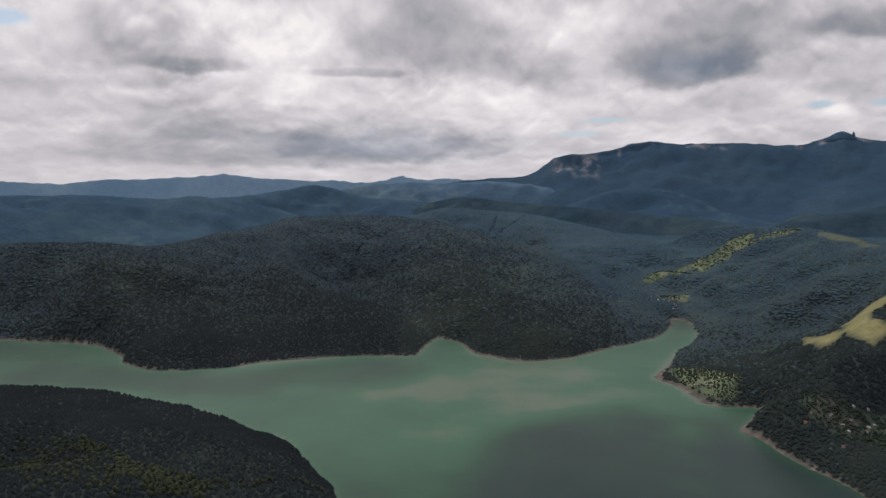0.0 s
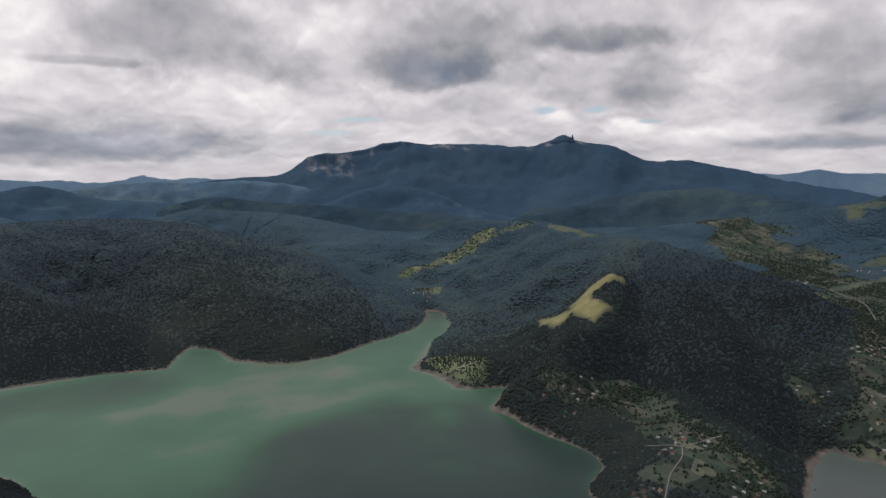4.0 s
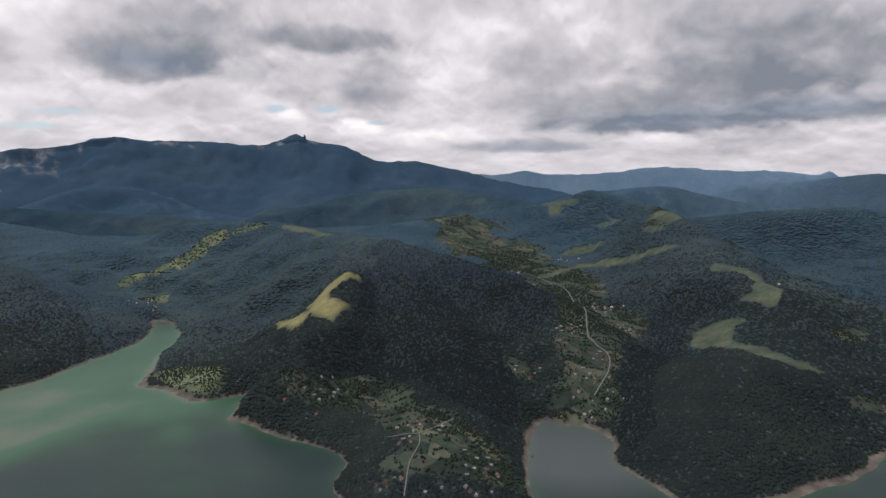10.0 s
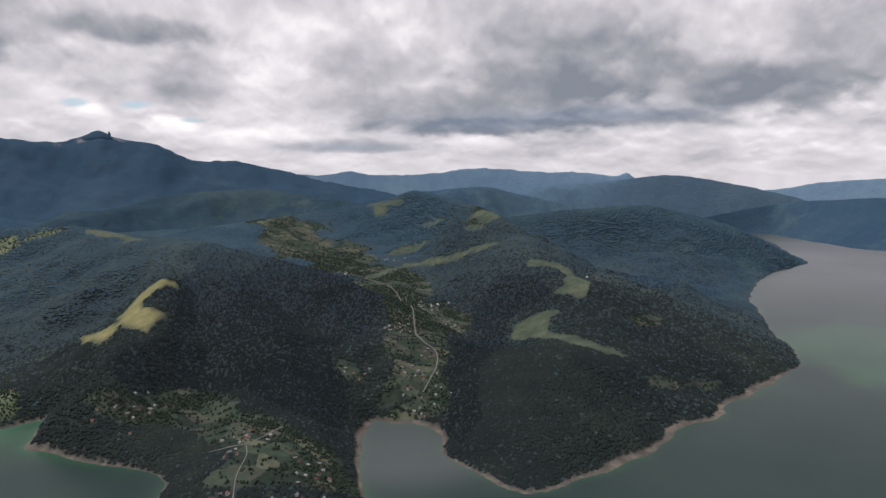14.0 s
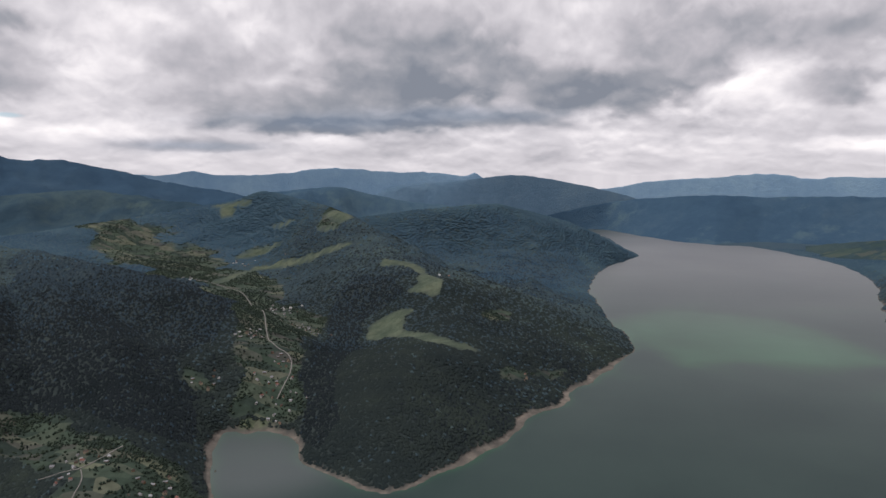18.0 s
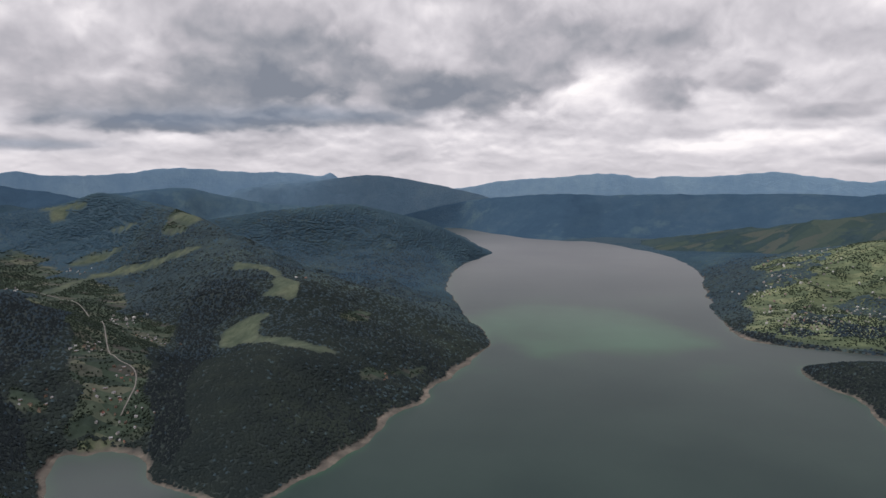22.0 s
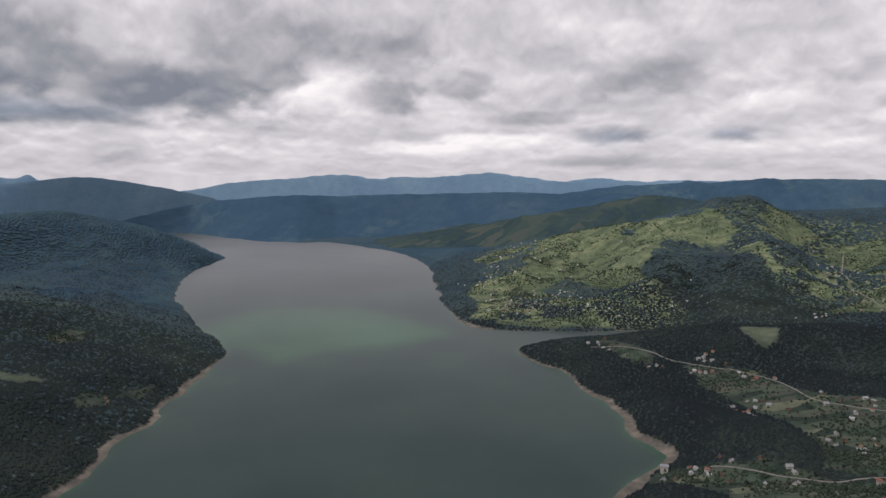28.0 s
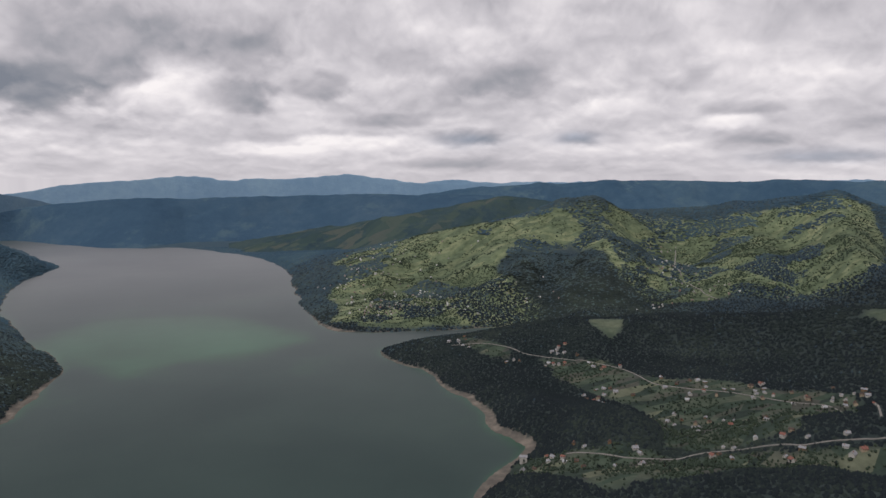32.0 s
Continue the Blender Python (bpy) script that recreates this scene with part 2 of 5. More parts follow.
# small rents of blue: azimuth, height, half width, half height
rent = 0.0
for az, el, wide, high in ((12.9, 3.4, 1.8, 0.31), (14.7, 4.4, 2.2, 0.22), (33.8, 5.1, 1.1, 0.28), (29.8, 5.1, 0.8, 0.29), (37.7, 4.1, 1.0, 0.19), (-29.0, 10.7, 1.2, 0.58)):
    rent = calc(sky, "ADD", rent, oval(az, el, wide, high)["Cover"])
cover = ramp(sky, rent, (0.2, (1, 1, 1)), (0.75, (0.2, 0.2, 0.2)))
colour = blend(sky, cover, blend(sky, 0.5, clear.outputs[0], (0.42, 0.56, 0.70)), cloud)
low = ramp(sky, calc(sky, "DIVIDE", height, 6.0), (0.0, (1, 1, 1)), (0.5, (0, 0, 0)))
colour = blend(sky, calc(sky, "MULTIPLY", low, 0.32), colour, (0.62, 0.585, 0.60))
back = node(sky, "ShaderNodeBackground", Color=colour, Strength=1.0)
node(sky, "ShaderNodeOutputWorld", Surface=back.outputs[0])

sun = new("sun", bpy.data.lights.new("sun", "SUN"))
sun.data.energy, sun.data.angle, sun.data.color = 1.5, radians(14), (1.0, 0.97, 0.92)
sun.matrix_world = look((1500 * math.sin(radians(SUN_AZIMUTH)), 1500 * math.cos(radians(SUN_AZIMUTH)), 1500 * math.tan(radians(SUN_HEIGHT))), (0, 0, 0))

# ---- materials ----
def material(name, rough=0.9):
    m = bpy.data.materials.new(name)
    m.use_nodes = True
    t = m.node_tree
    surface = t.nodes["Principled BSDF"]
    surface.inputs["Roughness"].default_value = rough
    surface.inputs["Specular IOR Level"].default_value = 0.2
    return m, t, surface


def spots(t, size, detail=4.0, rough=0.6, stretch=(1, 1, 1)):
    """Noise whose swells are size metres across."""
    place = t.nodes.new("ShaderNodeNewGeometry").outputs["Position"]
    scaled = node(t, "ShaderNodeVectorMath", i0=place, i1=tuple(k / size for k in stretch))
    scaled.operation = "MULTIPLY"
    return node(t, "ShaderNodeTexNoise", Vector=scaled.outputs[0], Scale=1.0, Detail=detail, Roughness=rough).outputs[0]


def relief(t, surface, height, strength, distance):
    bump = node(t, "ShaderNodeBump", Height=height, Strength=strength, Distance=distance)
    t.links.new(bump.outputs[0], surface.inputs["Normal"])


def paint(name, colour, rough=0.8, vary=0.25, size=2.0):
    """A plain painted or woven surface with grime at two scales."""
    m, t, surface = material(name, rough)
    light, dark = tuple(min(c * (1 + vary), 1) for c in colour), tuple(c * (1 - vary) for c in colour)
    a = ramp(t, spots(t, size, 6), (0.35, dark), (0.65, light))
    grime = ramp(t, spots(t, size * 0.15, 4), (0.3, (0.75, 0.73, 0.7)), (0.6, (1, 1, 1)))
    t.links.new(blend(t, 0.6, a, grime, "MULTIPLY"), surface.inputs["Base Color"])
    return m


def attribute(t, name):
    n = t.nodes.new("ShaderNodeAttribute")
    n.attribute_name = name
    return n.outputs["Fac"]


def crown_material(name, low, mid, high):
    """Leaves: each crown its own green, the stands lighter and darker over the slopes."""
    m, t, surface = material(name, 0.9)
    surface.inputs["Specular IOR Level"].default_value = 0.05
    own = t.nodes.new("ShaderNodeNewGeometry").outputs["Random Per Island"]
    tone_key = calc(t, "ADD", calc(t, "MULTIPLY", spots(t, 60, 5), 0.45), calc(t, "MULTIPLY", spots(t, 260, 4), 0.55))
    tone = calc(t, "ADD", calc(t, "MULTIPLY", own, 0.17), calc(t, "MULTIPLY", calc(t, "SUBTRACT", tone_key, 0.33), 2.2))
    col = ramp(t, tone, (0.1, low), (0.5, mid), (0.95, high))
    t.links.new(blend(t, 0.22, col, ramp(t, spots(t, 1.2, 3), (0.3, (0.5, 0.5, 0.5)), (0.7, (1, 1, 1))), "MULTIPLY"), surface.inputs["Base Color"])
    return m


# second and third tiers are bluer: distance haze painted into the leaf colour
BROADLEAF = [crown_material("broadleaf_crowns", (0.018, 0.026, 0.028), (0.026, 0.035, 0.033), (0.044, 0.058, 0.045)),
             crown_material("broadleaf_crowns_hazed", (0.036, 0.056, 0.070), (0.052, 0.078, 0.088), (0.088, 0.121, 0.108)),
             crown_material("broadleaf_crowns_far_hazed", (0.038, 0.074, 0.107), (0.050, 0.092, 0.124), (0.077, 0.126, 0.142))]
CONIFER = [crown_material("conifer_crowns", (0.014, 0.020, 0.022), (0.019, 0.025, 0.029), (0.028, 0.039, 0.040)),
           crown_material("conifer_crowns_hazed", (0.028, 0.043, 0.060), (0.037, 0.057, 0.072), (0.059, 0.082, 0.088)),
           crown_material("conifer_crowns_far_hazed", (0.033, 0.068, 0.107), (0.046, 0.085, 0.122), (0.063, 0.110, 0.135))]
ORCHARD = crown_material("orchard_crowns", (0.034, 0.048, 0.038), (0.048, 0.066, 0.048), (0.075, 0.096, 0.060))
BIRCH = crown_material("birch_crowns", (0.034, 0.042, 0.029), (0.051, 0.063, 0.038), (0.088, 0.102, 0.060))


def ground_material():
    m, t, surface = material("ground_cover", 0.95)
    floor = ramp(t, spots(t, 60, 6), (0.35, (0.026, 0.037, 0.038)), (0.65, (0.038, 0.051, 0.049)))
    # the floor turns bluer in two steps: distance haze put into its colour
    floor = blend(t, attribute(t, "haze_mid"), floor, ramp(t, spots(t, 60, 6), (0.35, (0.034, 0.052, 0.062)), (0.65, (0.047, 0.069, 0.077))))
    floor = blend(t, attribute(t, "haze_far"), floor, ramp(t, spots(t, 60, 6), (0.35, (0.038, 0.070, 0.098)), (0.65, (0.049, 0.086, 0.112))))
    place = t.nodes.new("ShaderNodeNewGeometry").outputs["Position"]
    turned = node(t, "ShaderNodeMapping", Vector=place, Rotation=(0, 0, 0.88), Scale=(1 / 17, 1 / 48, 0))
    cells = node(t, "ShaderNodeTexVoronoi", Vector=turned.outputs[0], Scale=1.0)
    pick = node(t, "ShaderNodeSeparateColor", i0=cells.outputs["Color"]).outputs[0]
    # village plots, their colours also darkened for the cloud shadow over them
    plots = ramp(t, pick, (0.0, (0.027, 0.041, 0.034)), (0.3, (0.044, 0.066, 0.047)), (0.5, (0.061, 0.085, 0.060)), (0.68, (0.082, 0.099, 0.071)), (0.85, (0.070, 0.071, 0.063)), (1.0, (0.14, 0.152, 0.102)))
    plots = blend(t, 0.75, plots, ramp(t, spots(t, 14, 6), (0.3, (0.5, 0.52, 0.5)), (0.62, (1, 1, 1))), "MULTIPLY")
    worn = ramp(t, spots(t, 13, 7, 0.65), (0.3, (0.55, 0.58, 0.55)), (0.62, (1, 1, 1)))
    hay = blend(t, 0.6, ramp(t, spots(t, 80, 7), (0.34, (0.19, 0.19, 0.085)), (0.5, (0.26, 0.245, 0.11)), (0.66, (0.34, 0.30, 0.15))), worn, "MULTIPLY")
    sward = blend(t, 0.8, ramp(t, spots(t, 70, 7), (0.34, (0.062, 0.084, 0.060)), (0.5, (0.090, 0.114, 0.078)), (0.66, (0.130, 0.148, 0.100))), worn, "MULTIPLY")
    sand = ramp(t, spots(t, 22, 6), (0.3, (0.085, 0.077, 0.069)), (0.5, (0.135, 0.119, 0.102)), (0.7, (0.24, 0.204, 0.167)))
    swell = ramp(t, spots(t, 300, 5), (0.38, (0.36, 0.42, 0.44)), (0.58, (1, 1, 1)))
    # grazed grass, its colours also brightened for the sunlit slopes
    grass = blend(t, 0.6, ramp(t, pick, (0.0, (0.080, 0.115, 0.070)), (0.4, (0.155, 0.200, 0.108)), (0.7, (0.235, 0.270, 0.138)), (1.0, (0.38, 0.385, 0.215))), (0.166, 0.199, 0.118))
    grass = blend(t, 0.8, blend(t, 0.7, grass, swell, "MULTIPLY"), ramp(t, spots(t, 24, 8, 0.68), (0.34, (0.42, 0.46, 0.44)), (0.58, (1, 1, 1))), "MULTIPLY")
    col = blend(t, attribute(t, "field"), floor, plots)
    col = blend(t, attribute(t, "pasture"), col, grass)
    col = blend(t, attribute(t, "sward"), col, sward)
    col = blend(t, attribute(t, "meadow"), col, hay)
    col = blend(t, attribute(t, "sand"), col, sand)
    t.links.new(col, surface.inputs["Base Color"])
    relief(t, surface, spots(t, 9, 5), 0.6, 2.0)
    return m


def water_material():
    m, t, surface = material("lake_water", 0.38)
    surface.inputs["IOR"].default_value = 1.33
    surface.inputs["Specular IOR Level"].default_value = 0.34
    silt_and_sun = attribute(t, "silt_and_sun")
    mixed = calc(t, "ADD", silt_and_sun, calc(t, "MULTIPLY", calc(t, "SUBTRACT", spots(t, 240, 5, 0.55), 0.5), 0.9))
    # silty green, with sunlit and cloud-shaded patches painted into the same ramp
    col = ramp(t, mixed, (0.05, (0.013, 0.034, 0.031)), (0.3, (0.024, 0.049, 0.043)), (0.55, (0.033, 0.086, 0.052)), (0.9, (0.054, 0.142, 0.083)), (1.0, (0.12, 0.165, 0.115)))
    # far water painted paler for the sky's reflection; the bay is muddy
    col = blend(t, attribute(t, "sky_sheen_and_mud"), col, ramp(t, spots(t, 500, 5), (0.35, (0.165, 0.172, 0.180)), (0.65, (0.200, 0.206, 0.212))))
    t.links.new(col, surface.inputs["Base Color"])
    relief(t, surface, spots(t, 16, 3), 0.04, 0.5)
    return m


def ridge_material(name, dark, mid, light, rock=None, glow=0.0, plots=False):
    """Forest far off: stands of trees run together into a mottled cover."""
    m, t, surface = material(name, 0.95)
    surface.inputs["Specular IOR Level"].default_value = 0.0
    tone = calc(t, "ADD", calc(t, "MULTIPLY", spots(t, 420, 5, 0.55), 0.6), calc(t, "MULTIPLY", spots(t, 60, 6, 0.7), 0.4))
    col = ramp(t, tone, (0.38, dark), (0.5, mid), (0.62, light))
    if not rock and not glow:
        pale = tuple(c * k for c, k in zip(light, (1.4, 1.3, 1.08)))
        col = blend(t, ramp(t, calc(t, "ADD", calc(t, "MULTIPLY", spots(t, 700, 3), 0.6), calc(t, "MULTIPLY", spots(t, 120, 6, 0.65), 0.4)), (0.55, (0, 0, 0)), (0.62, (0.6, 0.6, 0.6))), col, pale)
    if plots:
        place = t.nodes.new("ShaderNodeNewGeometry").outputs["Position"]
        turned = node(t, "ShaderNodeMapping", Vector=place, Rotation=(0, 0, 0.5), Scale=(1 / 50, 1 / 110, 0))
        pick = node(t, "ShaderNodeSeparateColor", i0=node(t, "ShaderNodeTexVoronoi", Vector=turned.outputs[0], Scale=1.0).outputs["Color"]).outputs[0]
        fields = ramp(t, pick, (0.0, (0.040, 0.066, 0.070)), (0.35, (0.056, 0.084, 0.076)), (0.7, (0.074, 0.100, 0.084)), (1.0, (0.095, 0.104, 0.092)))
        col = blend(t, ramp(t, calc(t, "ADD", calc(t, "MULTIPLY", spots(t, 330, 4), 0.6), calc(t, "MULTIPLY", spots(t, 70, 6, 0.65), 0.4)), (0.48, (0, 0, 0)), (0.53, (0.85, 0.85, 0.85))), col, fields)
    if rock:
        stone = ramp(t, spots(t, 40, 6, 0.65, (1, 1, 0.35)), (0.4, tuple(c * 0.4 for c in rock)), (0.66, rock))
        col = blend(t, attribute(t, "rock"), col, stone)
    t.links.new(col, surface.inputs["Base Color"])
    # glow stands in for light scattered by haze; the hills are no lamps
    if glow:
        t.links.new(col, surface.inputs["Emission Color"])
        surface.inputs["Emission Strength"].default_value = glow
    relief(t, surface, calc(t, "ADD", spots(t, 55, 6, 0.7), spots(t, 16, 4, 0.7)), 0.5, 12.0)
    return m


GROUND = ground_material()
WATER = water_material()
ROAD = paint("pale_asphalt", (0.24, 0.225, 0.21), 0.9, 0.15, 6)
LIME = paint("lime_washed_wall", (0.45, 0.43, 0.40), 0.85, 0.12)
OCHRE = paint("ochre_wall", (0.36, 0.29, 0.21), 0.85, 0.15)
BOARDS = paint("brown_board_wall", (0.20, 0.13, 0.08), 0.8, 0.25)
TIN = paint("grey_tin_roof", (0.27, 0.27, 0.285), 0.5, 0.15, 3)
PALE_TIN = paint("pale_tin_roof", (0.38, 0.385, 0.40), 0.5, 0.08, 3)
RED_TILE = paint("red_tile_roof", (0.22, 0.10, 0.08), 0.75, 0.3, 1.5)
DARK_TILE = paint("dark_brown_roof", (0.09, 0.065, 0.055), 0.8, 0.3, 1.5)
FAR_WALLS, _tree, _surface = material("weathered_walls_and_roofs", 0.8)
_own = _tree.nodes.new("ShaderNodeNewGeometry").outputs["Random Per Island"]
_tree.links.new(ramp(_tree, _own, (0.0, (0.16, 0.14, 0.13)), (0.3, (0.34, 0.33, 0.33)), (0.45, (0.24, 0.15, 0.12)), (0.65, (0.38, 0.37, 0.36)), (1.0, (0.58, 0.57, 0.55))), _surface.inputs["Base Color"])
GLASS_DARK = paint("window_glass", (0.03, 0.035, 0.04), 0.1, 0.2)
DOOR_WOOD = paint("door_wood", (0.16, 0.09, 0.05), 0.6, 0.25)
BRICK = paint("chimney_brick", (0.30, 0.15, 0.10), 0.9, 0.3)
BARK = paint("bark", (0.07, 0.055, 0.042), 0.95, 0.3, 0.6)
# distance haze is mixed into these ridge colours, bluer and paler farther off
RIDGE_NEAR = ridge_material("hazed_spruce_ridge", (0.034, 0.063, 0.089), (0.047, 0.080, 0.106), (0.069, 0.105, 0.118))
RIDGE_MID = ridge_material("haze_blue_ridge", (0.047, 0.091, 0.143), (0.062, 0.111, 0.162), (0.083, 0.136, 0.176))
MASSIF_COVER = ridge_material("hazed_massif_forest_and_limestone", (0.045, 0.084, 0.133), (0.051, 0.093, 0.143), (0.062, 0.106, 0.153), (0.275, 0.301, 0.346))
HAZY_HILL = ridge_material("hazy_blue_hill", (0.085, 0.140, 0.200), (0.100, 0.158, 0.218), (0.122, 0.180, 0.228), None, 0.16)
RIDGE_PLOTS = ridge_material("hazed_wooded_hill_with_plots", (0.034, 0.058, 0.072), (0.044, 0.071, 0.082), (0.060, 0.088, 0.089), plots=True)
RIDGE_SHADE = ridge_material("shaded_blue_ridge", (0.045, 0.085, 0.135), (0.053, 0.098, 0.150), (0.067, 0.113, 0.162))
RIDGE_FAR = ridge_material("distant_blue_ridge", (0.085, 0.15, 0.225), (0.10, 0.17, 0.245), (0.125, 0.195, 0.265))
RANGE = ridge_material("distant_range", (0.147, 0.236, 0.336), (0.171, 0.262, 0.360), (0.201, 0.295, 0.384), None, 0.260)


# ---- the plan: shore lines round the lake, x east and y north in metres ----
LEFT_SHORE = [
    (-910, 1530), (-825, 1505), (-715, 1500), (-650, 1455), (-590, 1370), (-560, 1315), (-510, 1275),
    (-445, 1265), (-360, 1290), (-260, 1325), (-160, 1360), (-45, 1350), (5, 1365), (25, 1470),
    (30, 1515), (60, 1490), (85, 1450), (100, 1360), (140, 1340), (190, 1310), (225, 1305),
    (285, 1330), (345, 1355), (420, 1410), (495, 1470), (555, 1535),
]
COVE = [
    (600, 1630), (630, 1690), (650, 1660), (625, 1550), (595, 1460), (530, 1385), (480, 1315),
    (455, 1250), (405, 1195), (420, 1150), (430, 1085), (440, 1035), (480, 1025),
]
POINT = [
    (530, 1025), (475, 975), (435, 925), (455, 895), (465, 815), (485, 765), (490, 710),
    (445, 670), (410, 620),
]
BAY = [
    (595, 495), (675, 570), (720, 600), (765, 620), (780, 610), (770, 585), (800, 575), (800, 535), (785, 510), (735, 485), (715, 460), (700, 415), (675, 365),
]
MID_SHORE = [
    (675, 370), (675, 345), (685, 320), (745, 290), (845, 265), (925, 250), (990, 240),
    (1075, 205), (1130, 220), (1220, 175), (1340, 150), (1460, 145), (1545, 165), (1770, 235),
    (1920, 270), (2180, 355), (2460, 385), (2790, 380), (3200, 295), (3300, 290), (3200, 310), (3920, 500), (4530, 705),
    (4755, 820), (4645, 520), (4190, 275), (3855, -5), (3880, -170),
]
EAST_SHORE = [
    (3675, -285), (3470, -375), (3180, -500), (2660, -515), (2180, -430), (1880, -400), (1685, -385),
    (1585, -390), (1535, -445), (1510, -530), (1475, -655), (1450, -810), (1410, -785), (1400, -620),
    (1405, -510),
]
NEAR_EAST = [
    (1350, -425), (1260, -435), (1170, -470), (1050, -460), (995, -475), (870, -430), (805, -440),
    (780, -445), (760, -405), (740, -370), (690, -320),
]
TIP = [
    (-85, 745), (-130, 810), (-155, 870), (-215, 950), (-300, 1040), (-450, 1120), (-585, 1165),
    (-705, 1180),
]
LAKE = (LEFT_SHORE + COVE + POINT + [(420, 540), (500, 460), (560, 455)] + BAY + MID_SHORE + EAST_SHORE + NEAR_EAST
        + [(560, -260), (300, -420), (-300, -520), (-620, -100), (-480, 420), (-300, 520), (-130, 600), (-75, 690)] + TIP
        + [(-1000, 1190), (-1500, 1000), (-1700, 1250), (-1300, 1500)])

# ridges of the wooded hills round the lake: nodes x, y, z, and the half width of the flanks
FRONT_LEFT = [
    (-1455, 1780, 175), (-1085, 1855, 175), (-905, 1840, 180), (-745, 1910, 165), (-655, 2050, 160), (-520, 2240, 195), (-345, 2375, 210),
    (-180, 2445, 215), (-40, 2400, 210), (105, 2245, 190), (260, 2035, 135), (390, 1860, 85), (495, 1730, 60),
]
SPUR_LEFT = [
    (-410, 2315, 200), (-395, 1810, 125), (-235, 1605, 85), (-110, 1495, 55), (-10, 1410, 15),
]
SPUR_LEFT2 = [
    (-795, 1780, 165), (-655, 1515, 90), (-505, 1360, 50),
]
SPUR_RIGHT = [
    (35, 2300, 190), (125, 1745, 85), (220, 1425, 55),
]
SADDLE = [
    (120, 2900, 220), (405, 2875, 200), (570, 2640, 175), (675, 2305, 140),
]
C_HILL = [
    (975, 2305, 180), (1065, 2155, 195), (1125, 1955, 200), (1075, 1570, 185), (1060, 1395, 180), (1080, 1185, 175), (1060, 995, 145),
    (1045, 860, 120),
]
C_SPUR = [
    (1035, 1415, 170), (780, 1105, 160), (615, 950, 140), (535, 905, 105), (465, 845, 90),
]
C_SPUR2 = [
    (1050, 1340, 175), (775, 855, 120), (720, 695, 75), (660, 615, 65),
]
D_HILL = [
    (2210, 1565, 272), (2205, 1480, 280), (2055, 1250, 256), (1855, 1000, 228), (1660, 830, 165), (1550, 715, 135), (1405, 545, 120),
    (1235, 430, 90), (1050, 405, 75), (925, 430, 75),
]
D_FRONT = [
    (925, 430, 75), (960, 398, 68), (990, 365, 60),
]
D_SHOULDER = [
    (1595, 735, 130), (1580, 495, 115), (1420, 320, 60), (1370, 220, 30),
]
D_BACK = [
    (2385, 1280, 187), (2560, 1030, 224), (2725, 850, 243), (2865, 720, 200), (3060, 540, 143), (3215, 360, 36),
]
E_HILL = [
    (2840, -660, 45), (2545, -785, 88), (2280, -930, 158), (2075, -1130, 210), (2075, -1325, 260), (2050, -1450, 270), (2095, -1555, 235),
    (2115, -1695, 225), (2060, -1835, 235), (1925, -1975, 240), (1785, -2035, 275), (1620, -2045, 285), (1555, -2090, 275), (1440, -2170, 238),
]
E_SPUR = [
    (2065, -1340, 250), (1855, -1105, 135), (1725, -935, 90), (1670, -820, 45),
]
E_SPUR2 = [
    (2050, -1450, 260), (1655, -1225, 150), (1520, -1075, 80),
]
E_SPUR3 = [
    (1925, -1975, 235), (1485, -1630, 145), (1305, -1395, 90),
]
E_SPUR4 = [
    (1595, -2065, 280), (1265, -1685, 180), (1030, -1480, 120),
]
E2 = [
    (1335, -465, 20), (1270, -620, 35), (1200, -780, 60), (1085, -895, 85), (970, -995, 100), (850, -1060, 120), (710, -1095, 150),
]
E2_FRONT = [
    (980, -480, 20), (815, -510, 60), (685, -520, 60),
]
E2_RIGHT = [
    (545, -675, 85), (475, -710, 115), (415, -745, 130),
]
SOUTH = [
    (590, -380, 45), (505, -480, 65), (385, -555, 95),
]
TIP_HILL = [
    (-545, 715, 91), (-480, 800, 71), (-390, 810, 56), (-290, 800, 52), (-215, 770, 53), (-155, 725, 43),
]
TIP_HILL2 = [
    (-420, 610, 90), (-310, 640, 65), (-215, 665, 45),
]
VALLEY_RIM = [
    (1635, 2085, 155), (1895, 1925, 195), (2080, 1805, 226), (2175, 1690, 250), (2245, 1590, 268),
]
RIDGES = [(VALLEY_RIM, 380), (FRONT_LEFT, 330), (SPUR_LEFT, 170), (SPUR_LEFT2, 170), (SPUR_RIGHT, 190), (SADDLE, 350), (C_HILL, 250), (C_SPUR, 150), (C_SPUR2, 160), (D_HILL, 230), (D_FRONT, 120), (D_SHOULDER, 170), (D_BACK, 260), (E_HILL, 330), (E_SPUR, 170), (E_SPUR2, 170), (E_SPUR3, 200), (E_SPUR4, 200), (E2, 150), (E2_FRONT, 90), (E2_RIGHT, 130), (SOUTH, 110), (TIP_HILL, 140), (TIP_HILL2, 130)]

# ---- the lie of the land ----
def lattice(ix, iy, seed):
    """A repeatable random value from 0 to 1 for each whole-numbered place."""
    k = (ix.astype(np.int64) * 374761393 + iy.astype(np.int64) * 668265263 + seed * 144664519) & 0x7FFFFFFF
    k = ((k ^ (k >> 13)) * 1274126177) & 0x7FFFFFFF
    return ((k ^ (k >> 16)) & 0xFFFF) / 65535.0


def value_noise(x, y, seed):
    fx, fy = np.floor(x), np.floor(y)
    u, v = x - fx, y - fy
    u, v = u * u * u * (u * (6 * u - 15) + 10), v * v * v * (v * (6 * v - 15) + 10)
    a, b = lattice(fx, fy, seed), lattice(fx + 1, fy, seed)
    c, d = lattice(fx, fy + 1, seed), lattice(fx + 1, fy + 1, seed)
    return (a * (1 - u) + b * u) * (1 - v) + (c * (1 - u) + d * u) * v


